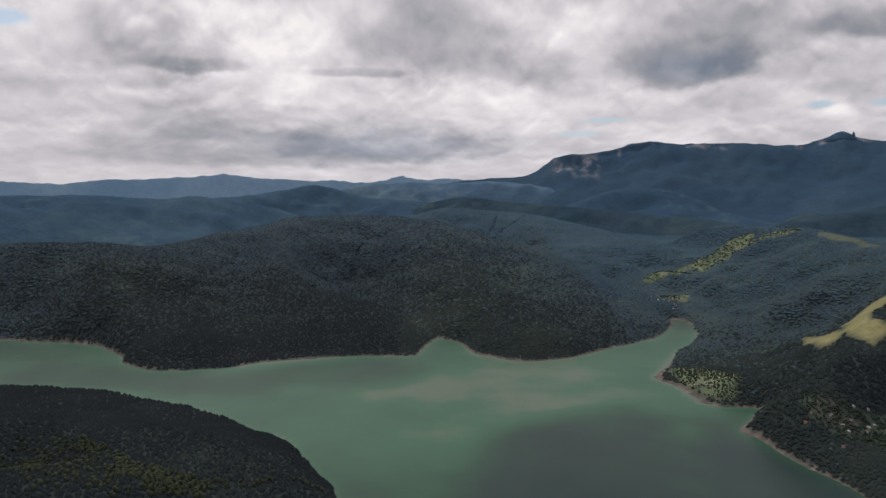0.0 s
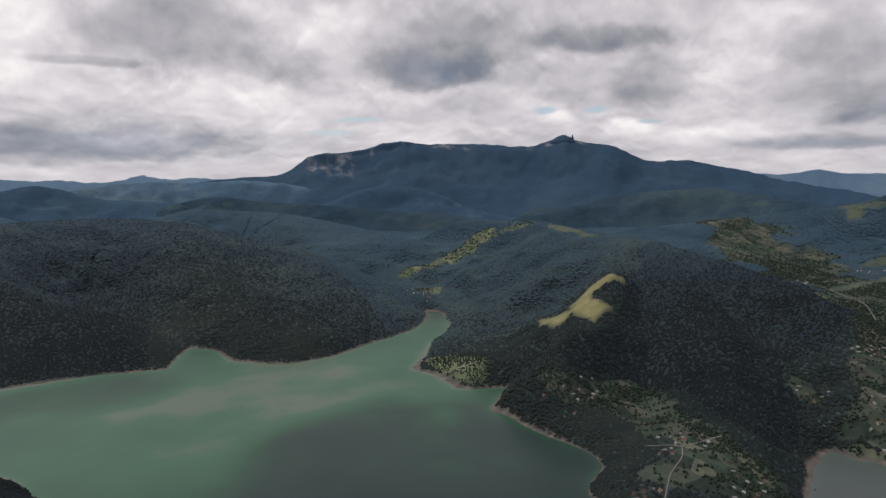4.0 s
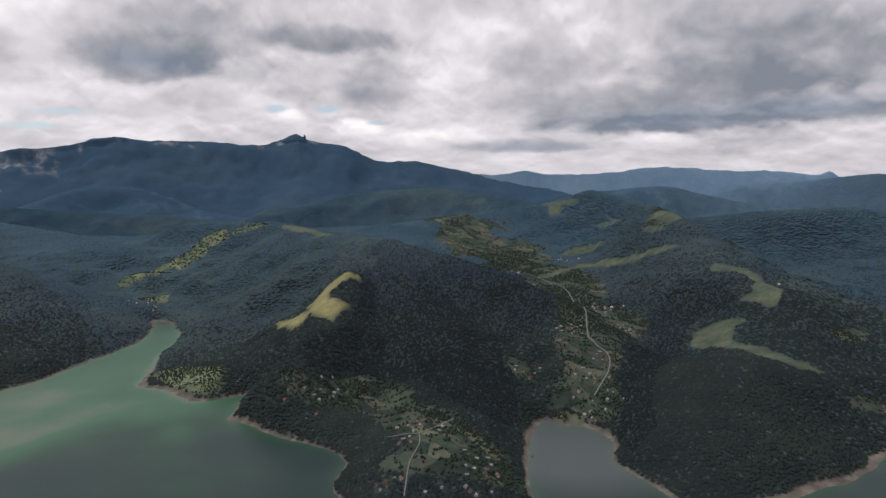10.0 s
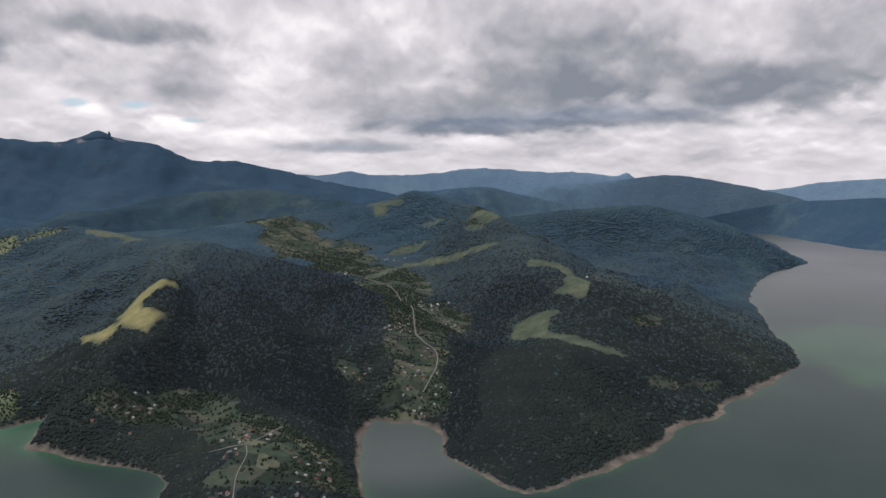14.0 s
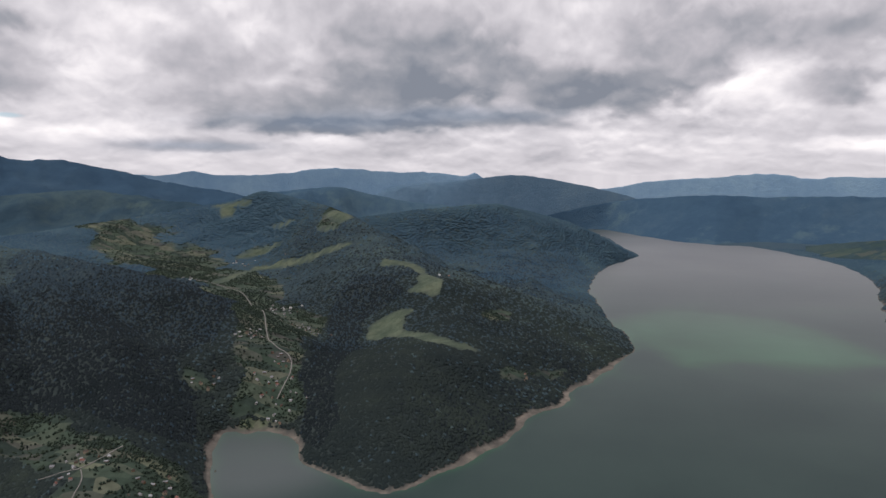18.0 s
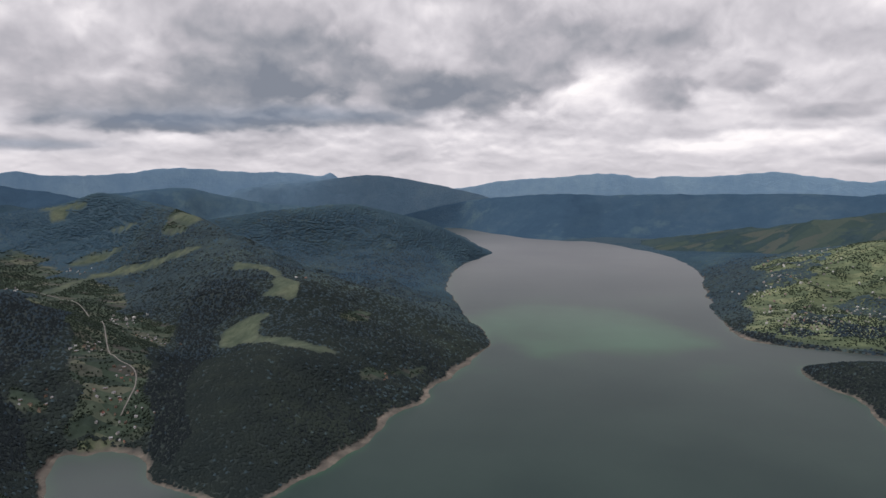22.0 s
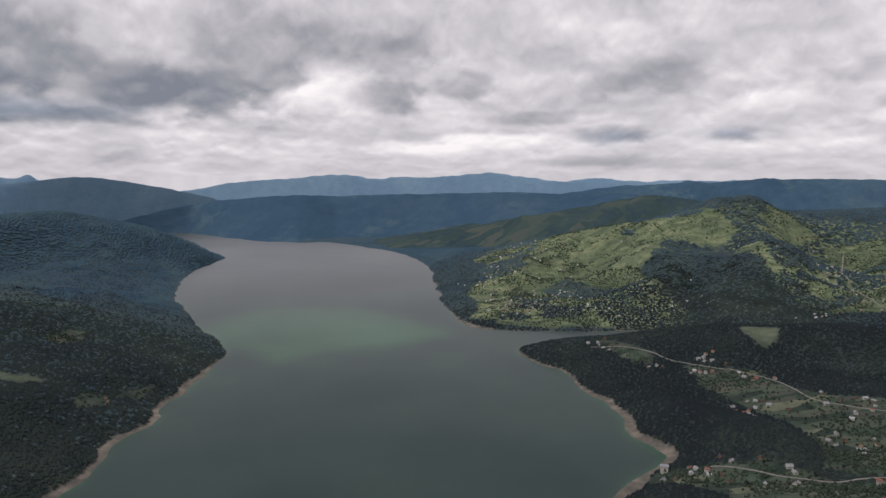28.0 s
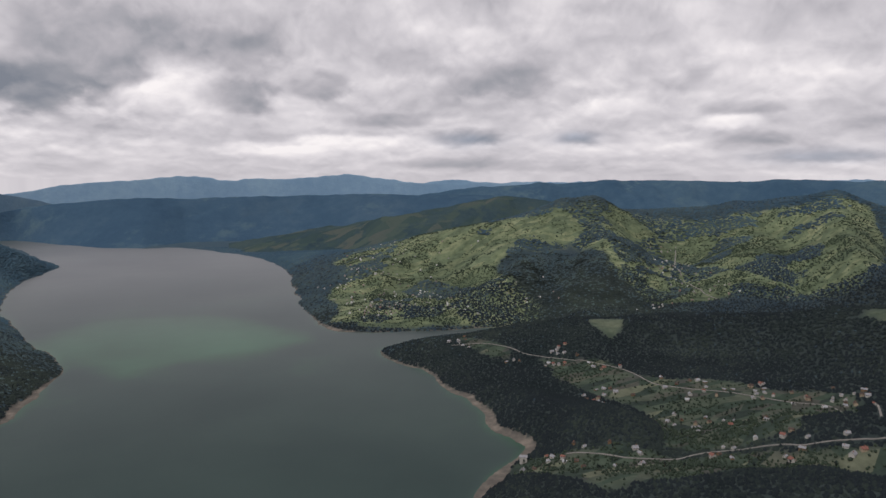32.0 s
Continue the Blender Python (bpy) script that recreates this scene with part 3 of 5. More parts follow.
def fbm(x, y, size, seed, octaves=4):
    """Fractal noise from about -1 to 1, its largest swells size metres across."""
    total, weight, top = 0.0, 1.0, 0.0
    for k in range(octaves):
        c, s = np.cos(1.1 * k), np.sin(1.1 * k)
        total = total + weight * (2 * value_noise((c * x - s * y) / size + 17.3 * k, (s * x + c * y) / size - 9.1 * k, seed + k) - 1)
        top, weight, size = top + weight, weight * 0.5, size * 0.5
    return total / top * 1.6


def smooth_line(points, rounds=2, closed=False):
    """Rounds off the corners of a line of points (Chaikin)."""
    p = np.array(points, float)
    for _ in range(rounds):
        q = np.roll(p, -1, 0) if closed else p[1:]
        a = p if closed else p[:-1]
        mid = np.stack([0.75 * a + 0.25 * q, 0.25 * a + 0.75 * q], 1).reshape(-1, p.shape[1])
        p = mid if closed else np.concatenate([p[:1], mid, p[-1:]])
    return p


def line_distance(x, y, line, closed=False):
    """Distance from each place to a line, and the line's third coordinate at its nearest spot."""
    best, high = np.full(x.shape, 1e9), np.zeros(x.shape)
    ends = np.roll(line, -1, 0) if closed else line[1:]
    for a, b in zip(line, ends):
        dx, dy = b[0] - a[0], b[1] - a[1]
        u = np.clip(((x - a[0]) * dx + (y - a[1]) * dy) / (dx * dx + dy * dy + 1e-9), 0, 1)
        d = np.hypot(x - a[0] - u * dx, y - a[1] - u * dy)
        near = d < best
        best = np.where(near, d, best)
        if len(a) > 2:
            high = np.where(near, a[2] + u * (b[2] - a[2]), high)
    return best, high


def inside(x, y, ring):
    odd = np.zeros(x.shape, bool)
    for a, b in zip(ring, np.roll(ring, -1, 0)):
        if a[1] != b[1]:
            odd ^= ((a[1] > y) != (b[1] > y)) & (x < (b[0] - a[0]) * (y - a[1]) / (b[1] - a[1]) + a[0])
    return odd


SHORE_RING = smooth_line(LAKE, 1, True)
RIDGE_LINES = [(smooth_line(nodes, 1), width) for nodes, width in RIDGES]


TABLE_STEP, TABLE_EDGE = 40.0, 5200.0
table_axis = np.arange(-TABLE_EDGE, TABLE_EDGE + 1, TABLE_STEP)
table_x, table_y = np.meshgrid(table_axis, table_axis, indexing="ij")
SHORE_TABLE = line_distance(table_x, table_y, SHORE_RING, True)[0]
SHORE_TABLE = np.where(inside(table_x, table_y, SHORE_RING), -SHORE_TABLE, SHORE_TABLE)


def coarse_shore(x, y):
    """Distance to the shore, read from a table of places 40 m apart."""
    u = np.clip((x + TABLE_EDGE) / TABLE_STEP, 0, len(table_axis) - 1.001)
    v = np.clip((y + TABLE_EDGE) / TABLE_STEP, 0, len(table_axis) - 1.001)
    i, j = u.astype(int), v.astype(int)
    u, v = u - i, v - j
    return (SHORE_TABLE[i, j] * (1 - u) + SHORE_TABLE[i + 1, j] * u) * (1 - v) + (SHORE_TABLE[i, j + 1] * (1 - u) + SHORE_TABLE[i + 1, j + 1] * u) * v


def shore_distance(x, y):
    """Metres from the shore: positive on land, negative on the lake."""
    wx, wy = x + 9 * fbm(x, y, 90, 3, 3), y + 9 * fbm(x, y, 90, 8, 3)
    d = coarse_shore(wx, wy)
    near = np.abs(d) < 70
    px, py = wx[near], wy[near]
    e, _ = line_distance(px, py, SHORE_RING, True)
    d[near] = np.where(inside(px, py, SHORE_RING), -e, e)
    return d


# wide beaches and mud flats: x, y, reach, extra width
BEACHES = [(410, 1190, 60, 8), (440, 1080, 60, 6), (640, 1680, 60, 9), (450, 910, 40, 6), (725, -355, 45, 26), (640, 570, 80, 5), (720, 630, 60, 9), (800, 540, 40, 6), (1590, -395, 60, 12), (980, -480, 110, 8), (870, -432, 70, 9), (795, -445, 50, 10), (930, 250, 220, 6), (1220, 180, 160, 6)]


def strand_width(x, y):
    wide = np.maximum(5 + 4 * fbm(x, y, 140, 77, 2), 1.5)
    for bx, by, reach, extra in BEACHES:
        near = (np.abs(x - bx) < 2.5 * reach) & (np.abs(y - by) < 2.5 * reach)
        wide[near] += extra * np.exp(-((x[near] - bx) ** 2 + (y[near] - by) ** 2) / reach ** 2)
    return np.where((x < -40) & (y < 1230), 0.3, wide)


def land_height(x, y, shore=None):
    shore = shore_distance(x, y) if shore is None else shore
    bend = 1 + 0.5 * fbm(x, y, 300, 21, 4) * (1 - 0.6 * np.clip((np.hypot(x, y) - 2000) / 600, 0, 1))
    remote = np.clip((np.hypot(x, y) - 3000) / 600, 0, 1) * (x > 2500) * (np.abs(y) < 1500)
    base = 150 * (1 - np.exp(-np.maximum(shore, 0) / 1300.0)) * (1 - 0.85 * remote) + 0.1
    total = base ** 9
    for line, width in RIDGE_LINES:
        lo, hi = line[:, :2].min(0) - 3.4 * width, line[:, :2].max(0) + 3.4 * width
        near = (x > lo[0]) & (x < hi[0]) & (y > lo[1]) & (y < hi[1])
        if near.any():
            d, high = line_distance(x[near], y[near], line)
            total[near] += (high * np.exp(-(d * bend[near] / width) ** 1.6)) ** 9
    hills = total ** (1 / 9)
    folds = 1.2 * fbm(x, y, 240, 40, 4) - 1.5 * np.abs(fbm(x, y, 330, 47, 3)) + 0.4
    folds = folds * np.where(y < -880, 0.45, 1.0) * (1 - 0.75 * np.clip((np.hypot(x, y) - 1900) / 700, 0, 1))
    rise = 1 - np.exp(-np.maximum(shore - 0.8 * strand_width(x, y), 0) / 65.0)
    land = np.minimum(shore * 0.12, 5) + rise * (hills + 7 * folds * np.clip(hills / 50, 0.3, 1.2))
    bed = np.maximum(shore * 0.25, -14) - 0.4
    return np.where(shore > 0, land, bed)


HAY_MEADOW = [(680, 1215), (690, 1185), (690, 1140), (670, 1070), (685, 1085), (715, 1140), (745, 1165), (780, 1185), (780, 1150), (780, 1125), (810, 1125), (830, 1135), (810, 1110), (765, 1085), (735, 1075), (725, 1080), (700, 1050), (700, 1025), (705, 1010), (710, 1005), (695, 995), (680, 995), (660, 985), (645, 975), (640, 985), (655, 1020), (665, 1065), (650, 1050), (640, 1055), (630, 1080), (675, 1185)]
CREST_MEADOW = [(1100, 1905), (1130, 1900), (1120, 1830), (1110, 1780), (1100, 1700), (1070, 1600), (1050, 1550), (1025, 1560), (1065, 1680), (1070, 1755), (1070, 1795), (1090, 1880)]
UPPER_MEADOW = [(1545, 765), (1595, 770), (1575, 740), (1575, 700), (1560, 665), (1510, 630), (1415, 565), (1375, 535), (1340, 520), (1320, 525), (1315, 540), (1325, 550), (1330, 585), (1350, 605), (1375, 600), (1390, 590), (1445, 610), (1515, 660), (1535, 695), (1540, 735)]
LOWER_MEADOW = [(1210, 620), (1265, 640), (1280, 630), (1275, 595), (1275, 560), (1260, 565), (1245, 570), (1210, 545), (1160, 490), (1105, 435), (1090, 400), (1095, 375), (1095, 355), (1075, 370), (1050, 385), (1070, 425), (1080, 460), (1165, 525), (1205, 570), (1190, 580), (1190, 600)]
STRIP_MEADOW = [(1495, 1215), (1655, 1240), (1750, 1265), (1755, 1185), (1755, 1105), (1700, 975), (1685, 900), (1670, 890), (1670, 960), (1715, 1060), (1725, 1145), (1695, 1215), (1590, 1210), (1465, 1170)]
HIGH_MEADOW = [(2090, 1720), (2150, 1690), (2165, 1620), (2150, 1560), (2120, 1570), (2130, 1620), (2110, 1670)]
SMALL_MEADOW = [(2040, 1640), (2110, 1665), (2130, 1640), (2100, 1600), (2070, 1600)]
SHOULDER_MEADOW = [(1890, 1125), (1960, 1100), (1930, 1040), (1890, 1010), (1825, 1010), (1855, 1055)]
RIDGE_CLEARING = [(1145, -805), (1115, -845), (1075, -820), (1055, -780), (1110, -790)]
RIDGE_CLEARING_B = [(915, -1030), (890, -1055), (895, -1045), (910, -1035)]
EDGE_MEADOW = [(790, -1040), (745, -1075), (700, -1055), (720, -1045), (770, -1055)]
STRIP_MEADOW_B = [(1830, 1395), (1910, 1355), (1895, 1270), (1870, 1270), (1855, 1340), (1810, 1365)]
SHOULDER_MEADOW_B = [(1830, 1110), (1835, 1065), (1805, 1035), (1810, 1075)]
SLOPE_STRIP = [(2005, 1390), (1970, 1275), (1950, 1270), (1985, 1360)]
MEADOWS = [HAY_MEADOW, CREST_MEADOW, STRIP_MEADOW_B, SHOULDER_MEADOW_B, SLOPE_STRIP, UPPER_MEADOW, LOWER_MEADOW, STRIP_MEADOW, HIGH_MEADOW, SMALL_MEADOW, SHOULDER_MEADOW, RIDGE_CLEARING, RIDGE_CLEARING_B, EDGE_MEADOW]
POINT_FIELDS = [(500, 900), (535, 875), (575, 860), (650, 850), (655, 770), (615, 715), (625, 670), (620, 595), (630, 560), (595, 520), (595, 485), (570, 475), (460, 610), (480, 635), (515, 630), (550, 665), (565, 765), (530, 810), (500, 850)]
BAY_VILLAGE = [(800, 640), (870, 655), (920, 715), (1015, 775), (1075, 805), (1375, 960), (1300, 820), (1305, 770), (1235, 735), (1090, 690), (920, 590), (850, 535), (820, 515), (815, 535), (820, 575), (805, 605), (790, 615)]
SIDE_FIELDS = [(805, 725), (835, 740), (840, 710), (835, 675), (790, 680), (785, 700)]
VALLEY_HEAD = [(1585, 1710), (1740, 1815), (1800, 1770), (1790, 1650), (1725, 1520), (1600, 1420), (1595, 1500), (1635, 1630), (1605, 1675)]
SHELF_FIELDS = [(1830, 1390), (1935, 1385), (1860, 1230), (1860, 1320), (1815, 1365)]
HIGH_FIELDS = [(1820, 1105), (1860, 1120), (2145, 1190), (2175, 1135), (1825, 1020), (1800, 1035)]
FARM_CLEARING = [(1045, 305), (1090, 315), (1110, 295), (1120, 280), (1125, 265), (1080, 275), (1055, 290)]
SMALL_CLEARING = [(1300, 435), (1375, 415), (1400, 385), (1365, 370), (1300, 405)]
RIDGE_VILLAGE = [(1085, -630), (1055, -685), (1005, -730), (870, -715), (820, -820), (755, -830), (685, -890), (635, -895), (495, -680), (555, -675), (535, -625), (620, -555), (635, -535), (755, -645), (835, -625), (905, -625)]
SOUTH_FIELDS = [(760, -410), (690, -445), (610, -540), (455, -655), (415, -645), (510, -520), (540, -440), (540, -410), (605, -395), (700, -390)]
HEADLAND_FIELDS = [(1275, -560), (1230, -600), (1125, -630), (1105, -595), (1210, -555)]
FARM_CLEARING_B = [(1115, 265), (1165, 260), (1210, 235), (1180, 235), (1125, 255)]
VALLEY_SCRUB = [(1540, 1325), (1670, 1355), (1670, 1205), (1555, 1035), (1415, 950), (1370, 965), (1450, 1085)]
FIELDS = [FARM_CLEARING_B, VALLEY_SCRUB, POINT_FIELDS, BAY_VILLAGE, SIDE_FIELDS, VALLEY_HEAD, SHELF_FIELDS, HIGH_FIELDS, FARM_CLEARING, SMALL_CLEARING, RIDGE_VILLAGE, SOUTH_FIELDS, HEADLAND_FIELDS]
COVE_VALLEY = [(630, 1960), (675, 2000), (745, 2025), (830, 2065), (890, 2075), (970, 2110), (920, 2040), (840, 2040), (750, 1955), (690, 1920), (740, 1885), (720, 1795), (650, 1740), (640, 1830), (645, 1915)]
SPIT_FIELDS = [(450, 1245), (495, 1250), (550, 1145), (500, 1065), (470, 1040), (450, 1080), (435, 1155)]
EAST_SLOPE = [(1625, -400), (1795, -475), (1980, -465), (2065, -585), (2535, -630), (2495, -770), (2345, -850), (2385, -1060), (2075, -1075), (1780, -990), (1795, -930), (1670, -900), (1555, -930), (1430, -880), (1470, -790), (1525, -540)]
EAST_MARSH = [(780, 600), (795, 605), (815, 585), (805, 560), (800, 575), (780, 585)]
EAST_CREST = [(2180, -885), (2070, -1125), (2025, -1295), (1990, -1405), (1810, -1195), (1800, -1075), (1845, -910)]
EAST_SADDLE = [(2015, -1225), (2015, -1310), (1995, -1435), (2000, -1555), (1650, -1305), (1585, -1195), (1735, -1205), (1855, -1205)]
EAST_VALLEY = [(1990, -1405), (2050, -1645), (1835, -1880), (1575, -1990), (1460, -2110), (990, -1440), (1200, -1410), (1370, -1135), (1445, -1160), (1565, -1160), (1690, -1215)]
COVE_SHELF = [(995, 2190), (1060, 2200), (1120, 2100), (1160, 2000), (1110, 1985), (1070, 2100), (1010, 2135)]
COVE_SLOPE = [(680, 1955), (780, 2040), (885, 2100), (945, 2155), (1015, 2125), (1090, 2020), (1110, 1940), (1055, 1990), (1000, 2050), (935, 2035), (875, 2035), (760, 1935), (705, 1915)]
BIRCHES = [(-460, 765), (-415, 795), (-335, 755), (-255, 705), (-185, 700), (-110, 720), (-90, 750), (-190, 675), (-290, 645), (-375, 610)]
PASTURES = [COVE_SLOPE, COVE_VALLEY, COVE_SHELF, SPIT_FIELDS, EAST_SLOPE, EAST_MARSH, EAST_CREST, EAST_SADDLE, EAST_VALLEY]
SPRUCE_C = [(1005, 1335), (1300, 1500), (1180, 1110), (1415, 1060), (1350, 980), (945, 755), (890, 785), (800, 735), (780, 670), (705, 605), (665, 625), (640, 685), (665, 785), (615, 865), (535, 875), (590, 920), (695, 975), (790, 1060), (710, 1055), (830, 1125), (980, 1265)]
SPRUCE_D = [(820, 530), (920, 580), (1215, 725), (1385, 795), (1525, 800), (1385, 615), (1315, 610), (1310, 685), (1160, 605), (910, 515), (750, 430), (740, 465)]
SPRUCE_BACK = [(1705, 805), (2800, 510), (2490, 395), (1745, 445), (1540, 585)]
SPRUCE_STANDS = [SPRUCE_C, SPRUCE_D, SPRUCE_BACK]
BAY_ROAD = [(840, 580), (870, 585), (900, 595), (940, 620), (950, 655), (990, 700), (1050, 745), (1185, 845), (1405, 1050), (1475, 1195), (1470, 1290)]
POINT_ROAD = [(535, 680), (550, 655), (555, 640), (580, 635), (610, 635)]
POINT_LANE = [(555, 640), (540, 620), (505, 600), (480, 575), (460, 555)]
RIDGE_ROAD = [(1240, -545), (1200, -600), (1145, -625), (1110, -635), (1050, -680), (1020, -705), (980, -725), (920, -725), (860, -710), (825, -735), (780, -780), (730, -795), (695, -815), (645, -865), (475, -680)]
SOUTH_ROAD = [(690, -445), (630, -480), (610, -510), (600, -570), (555, -600), (500, -625), (455, -660)]
VALLEY_ROAD = [(1840, -1630), (1565, -1380), (1510, -1355), (1470, -1350), (1370, -1295), (1295, -1275)]
ROADS = [BAY_ROAD, POINT_ROAD, POINT_LANE, RIDGE_ROAD, SOUTH_ROAD, VALLEY_ROAD]
# reaches where cloud shade is painted darker into the lake's colour
CLOUD_SHADE_REACH = [(35, 740), (75, 870), (120, 935), (180, 995), (310, 1050), (360, 990), (455, 990), (450, 875), (455, 770), (515, 700), (340, 450), (40, 460)]
CLOUD_SHADE_CHANNEL = [(-755, 1265), (-675, 1340), (-550, 1275), (-440, 1225), (-330, 1250), (-195, 1325), (-5, 1315), (20, 1255), (-85, 1140), (-215, 1175), (-275, 1115), (-410, 1135), (-555, 1155), (-710, 1190)]
PALE_REACH = [(1765, 225), (1880, 180), (1955, -5), (1865, -215), (1615, -320), (1500, -335), (1465, -240), (1445, -120), (1420, -25), (1355, 45), (1435, 80), (1515, 145)]
PALE_PATCH = [(345, 940), (385, 970), (405, 935), (365, 885), (335, 895)]
BARE_SPUR = [(2125, -870), (2045, -1020), (2030, -1180), (2010, -1310), (2015, -1405), (1915, -1415), (1675, -1230), (1725, -1190), (1815, -1120), (1775, -1005), (1810, -945), (1775, -860), (1960, -845)]
# a wood, with trees added to darken the slope where cloud shadow falls
HILL_WOOD_AND_SHADE = [(1815, -950), (1795, -1045), (1765, -1155), (1640, -1160), (1560, -1180), (1510, -1215), (1465, -1135), (1390, -1055), (1460, -955), (1535, -950), (1660, -910)]
RAVINE_WOOD = [(1825, -1345), (1655, -1280), (1600, -1300), (1565, -1260), (1595, -1205), (1650, -1225)]
CREST_WOOD = [(2015, -1420), (2015, -1480), (1935, -1435), (1950, -1380)]
BACK_WOOD = [(2335, -1045), (2325, -1075), (2260, -1200), (2020, -1280), (1990, -1225), (2080, -1105)]
LOWER_WOOD = [(1725, -745), (1720, -825), (1670, -860), (1610, -855), (1555, -880), (1515, -805), (1610, -775)]
VALLEY_WOOD = [(1495, -1185), (1435, -1255), (1395, -1265), (1390, -1160), (1415, -1100)]
EAST_WOODS = [HILL_WOOD_AND_SHADE, RAVINE_WOOD, CREST_WOOD, BACK_WOOD, LOWER_WOOD, VALLEY_WOOD]
NORTH_HAMLETS = [
    (565, 653, 20, 20),
    (566, 536, 26, 13),
    (514, 528, 22, 9),
    (464, 593, 12, 6),
    (542, 838, 36, 15),
    (1301, 898, 35, 30),
    (1175, 741, 27, 20),
    (856, 598, 25, 20),
    (923, 625, 14, 10),
    (985, 736, 17, 13),
    (827, 702, 17, 8),
    (829, 568, 16, 8),
    (478, 1128, 34, 15),
    (646, 1777, 33, 13),
    (907, 2109, 55, 10),
    (1474, 1286, 31, 10),
    (1750, 1293, 52, 10),
    (1060, -668, 30, 14),
    (990, -703, 25, 10),
    (872, -644, 25, 8),
]
MIDDLE_HAMLETS = [
    (853, -610, 12, 4),
    (831, -739, 26, 11),
    (784, -782, 22, 8),
    (736, -804, 26, 12),
    (682, -844, 26, 8),
    (648, -880, 24, 11),
    (738, -637, 35, 9),
    (670, -686, 34, 7),
    (683, -439, 29, 10),
    (623, -481, 25, 7),
    (576, -581, 19, 8),
    (521, -610, 22, 6),
    (470, -641, 19, 5),
    (1236, -574, 19, 8),
    (1107, -598, 14, 3),
    (1721, -539, 43, 14),
    (1753, -660, 74, 26),
    (2007, -527, 41, 10),
    (2066, -614, 69, 16),
    (2087, -808, 107, 14),
]
EAST_HAMLETS = [
    (1606, -710, 56, 10),
    (1586, -911, 58, 12),
    (2378, -793, 60, 7),
    (1826, -1558, 34, 8),
    (1532, -1345, 26, 7),
    (1369, -1293, 37, 9),
    (1354, -1154, 35, 7),
    (1242, -1365, 88, 6),
    (1089, 289, 12, 3),
    (1511, 589, 13, 3),
    (1690, -600, 45, 12),
    (1660, -520, 30, 12),
    (1850, -540, 60, 16),
    (1930, -640, 70, 16),
    (2250, -700, 90, 14),
    (1480, -1330, 40, 10),
    (1620, -1400, 60, 14),
    (1700, -1500, 60, 12),
]
HAMLETS = NORTH_HAMLETS + MIDDLE_HAMLETS + EAST_HAMLETS

# far ridges, outside the lake's own valley
RIDGE_WEST = [
    (-2135, 2515, 280), (-1885, 2710, 290), (-1660, 2855, 275), (-1465, 2955, 280), (-1275, 2990, 270), (-1070, 3070, 255), (-970, 3100, 275),
    (-850, 3135, 245), (-650, 3135, 225), (-515, 3055, 180),
]
RIDGE_NORTHWEST = [
    (-1240, 3805, 235), (-970, 3930, 245), (-770, 4025, 275), (-600, 4055, 315), (-460, 4075, 280), (-325, 4035, 235), (-130, 3950, 225),
    (60, 3900, 215),
]
RIDGE_NORTH = [
    (-495, 4420, 275), (-285, 4440, 310), (-75, 4400, 320), (135, 4400, 310), (350, 4385, 320), (550, 4315, 320), (745, 4235, 295),
]
MASSIF = [
    (215, 4595, 320), (435, 4580, 335), (690, 4550, 355), (790, 4530, 410), (885, 4515, 490), (1110, 4465, 495), (1275, 4420, 540),
    (1405, 4380, 575), (1655, 4290, 550), (1890, 4195, 550), (2165, 4060, 530), (2250, 4010, 545), (2335, 3965, 580),
    (2390, 3935, 600), (2440, 3900, 575), (2515, 3855, 550), (2635, 3775, 540), (2725, 3710, 485), (2825, 3630, 435), (2955, 3530, 440),
    (3065, 3430, 425), (3175, 3335, 390), (3270, 3170, 350), (3400, 2955, 285), (3455, 2730, 265),
]
MASSIF_SPUR = [
    (890, 3850, 205), (1005, 3875, 260), (1125, 3895, 285), (1365, 3815, 285), (1480, 3720, 230), (1575, 3570, 165),
]
MASSIF_FOOT = [
    (1840, 2980, 195), (2060, 2955, 240), (2225, 2835, 270), (2420, 2665, 285), (2530, 2495, 255), (2605, 2265, 220), (2590, 2045, 205),
]
MASSIF_DARK = [
    (215, 3695, 255), (445, 3575, 225), (680, 3435, 215), (1035, 3190, 180), (1290, 2985, 165),
]
RIDGE_NORTHEAST = [
    (3200, 2245, 260), (3260, 2155, 270), (3335, 2035, 280), (3405, 1920, 295), (3455, 1830, 270), (3505, 1725, 240), (3585, 1560, 210),
    (3630, 1445, 190), (3695, 1270, 165),
]
RIDGE_LAKE = [
    (4440, 2100, 270), (4535, 1890, 295), (4645, 1595, 325), (4695, 1450, 350), (4760, 1220, 360), (4800, 1030, 330), (4840, 840, 290),
    (4870, 650, 250), (4885, 495, 210), (4895, 380, 175),
]
RIDGE_FAR_SHORE = [
    (4688, 1203, 39), (4716, 1090, 74), (4748, 937, 118), (4793, 675, 176), (4785, 445, 205), (4700, 220, 225), (4605, -25, 240),
    (4550, -260, 230), (4520, -545, 240), (4470, -875, 240), (4355, -1140, 250), (4260, -1300, 255),
    (4060, -1560, 245), (3850, -1800, 248), (3620, -1945, 250), (3300, -2090, 220),
]
RIDGE_EAST = [
    (4190, -1675, 245), (4120, -1840, 270), (3980, -2015, 295), (3775, -2380, 310), (3580, -2660, 330), (3370, -2920, 335), (3110, -3190, 320),
    (2850, -3425, 335), (2645, -3525, 320), (2440, -3670, 325),
]
MID_EAST = [
    (3395, -905, 105), (3220, -1135, 160), (3095, -1320, 200), (3045, -1540, 250), (2930, -1750, 250), (2745, -1850, 215),
]
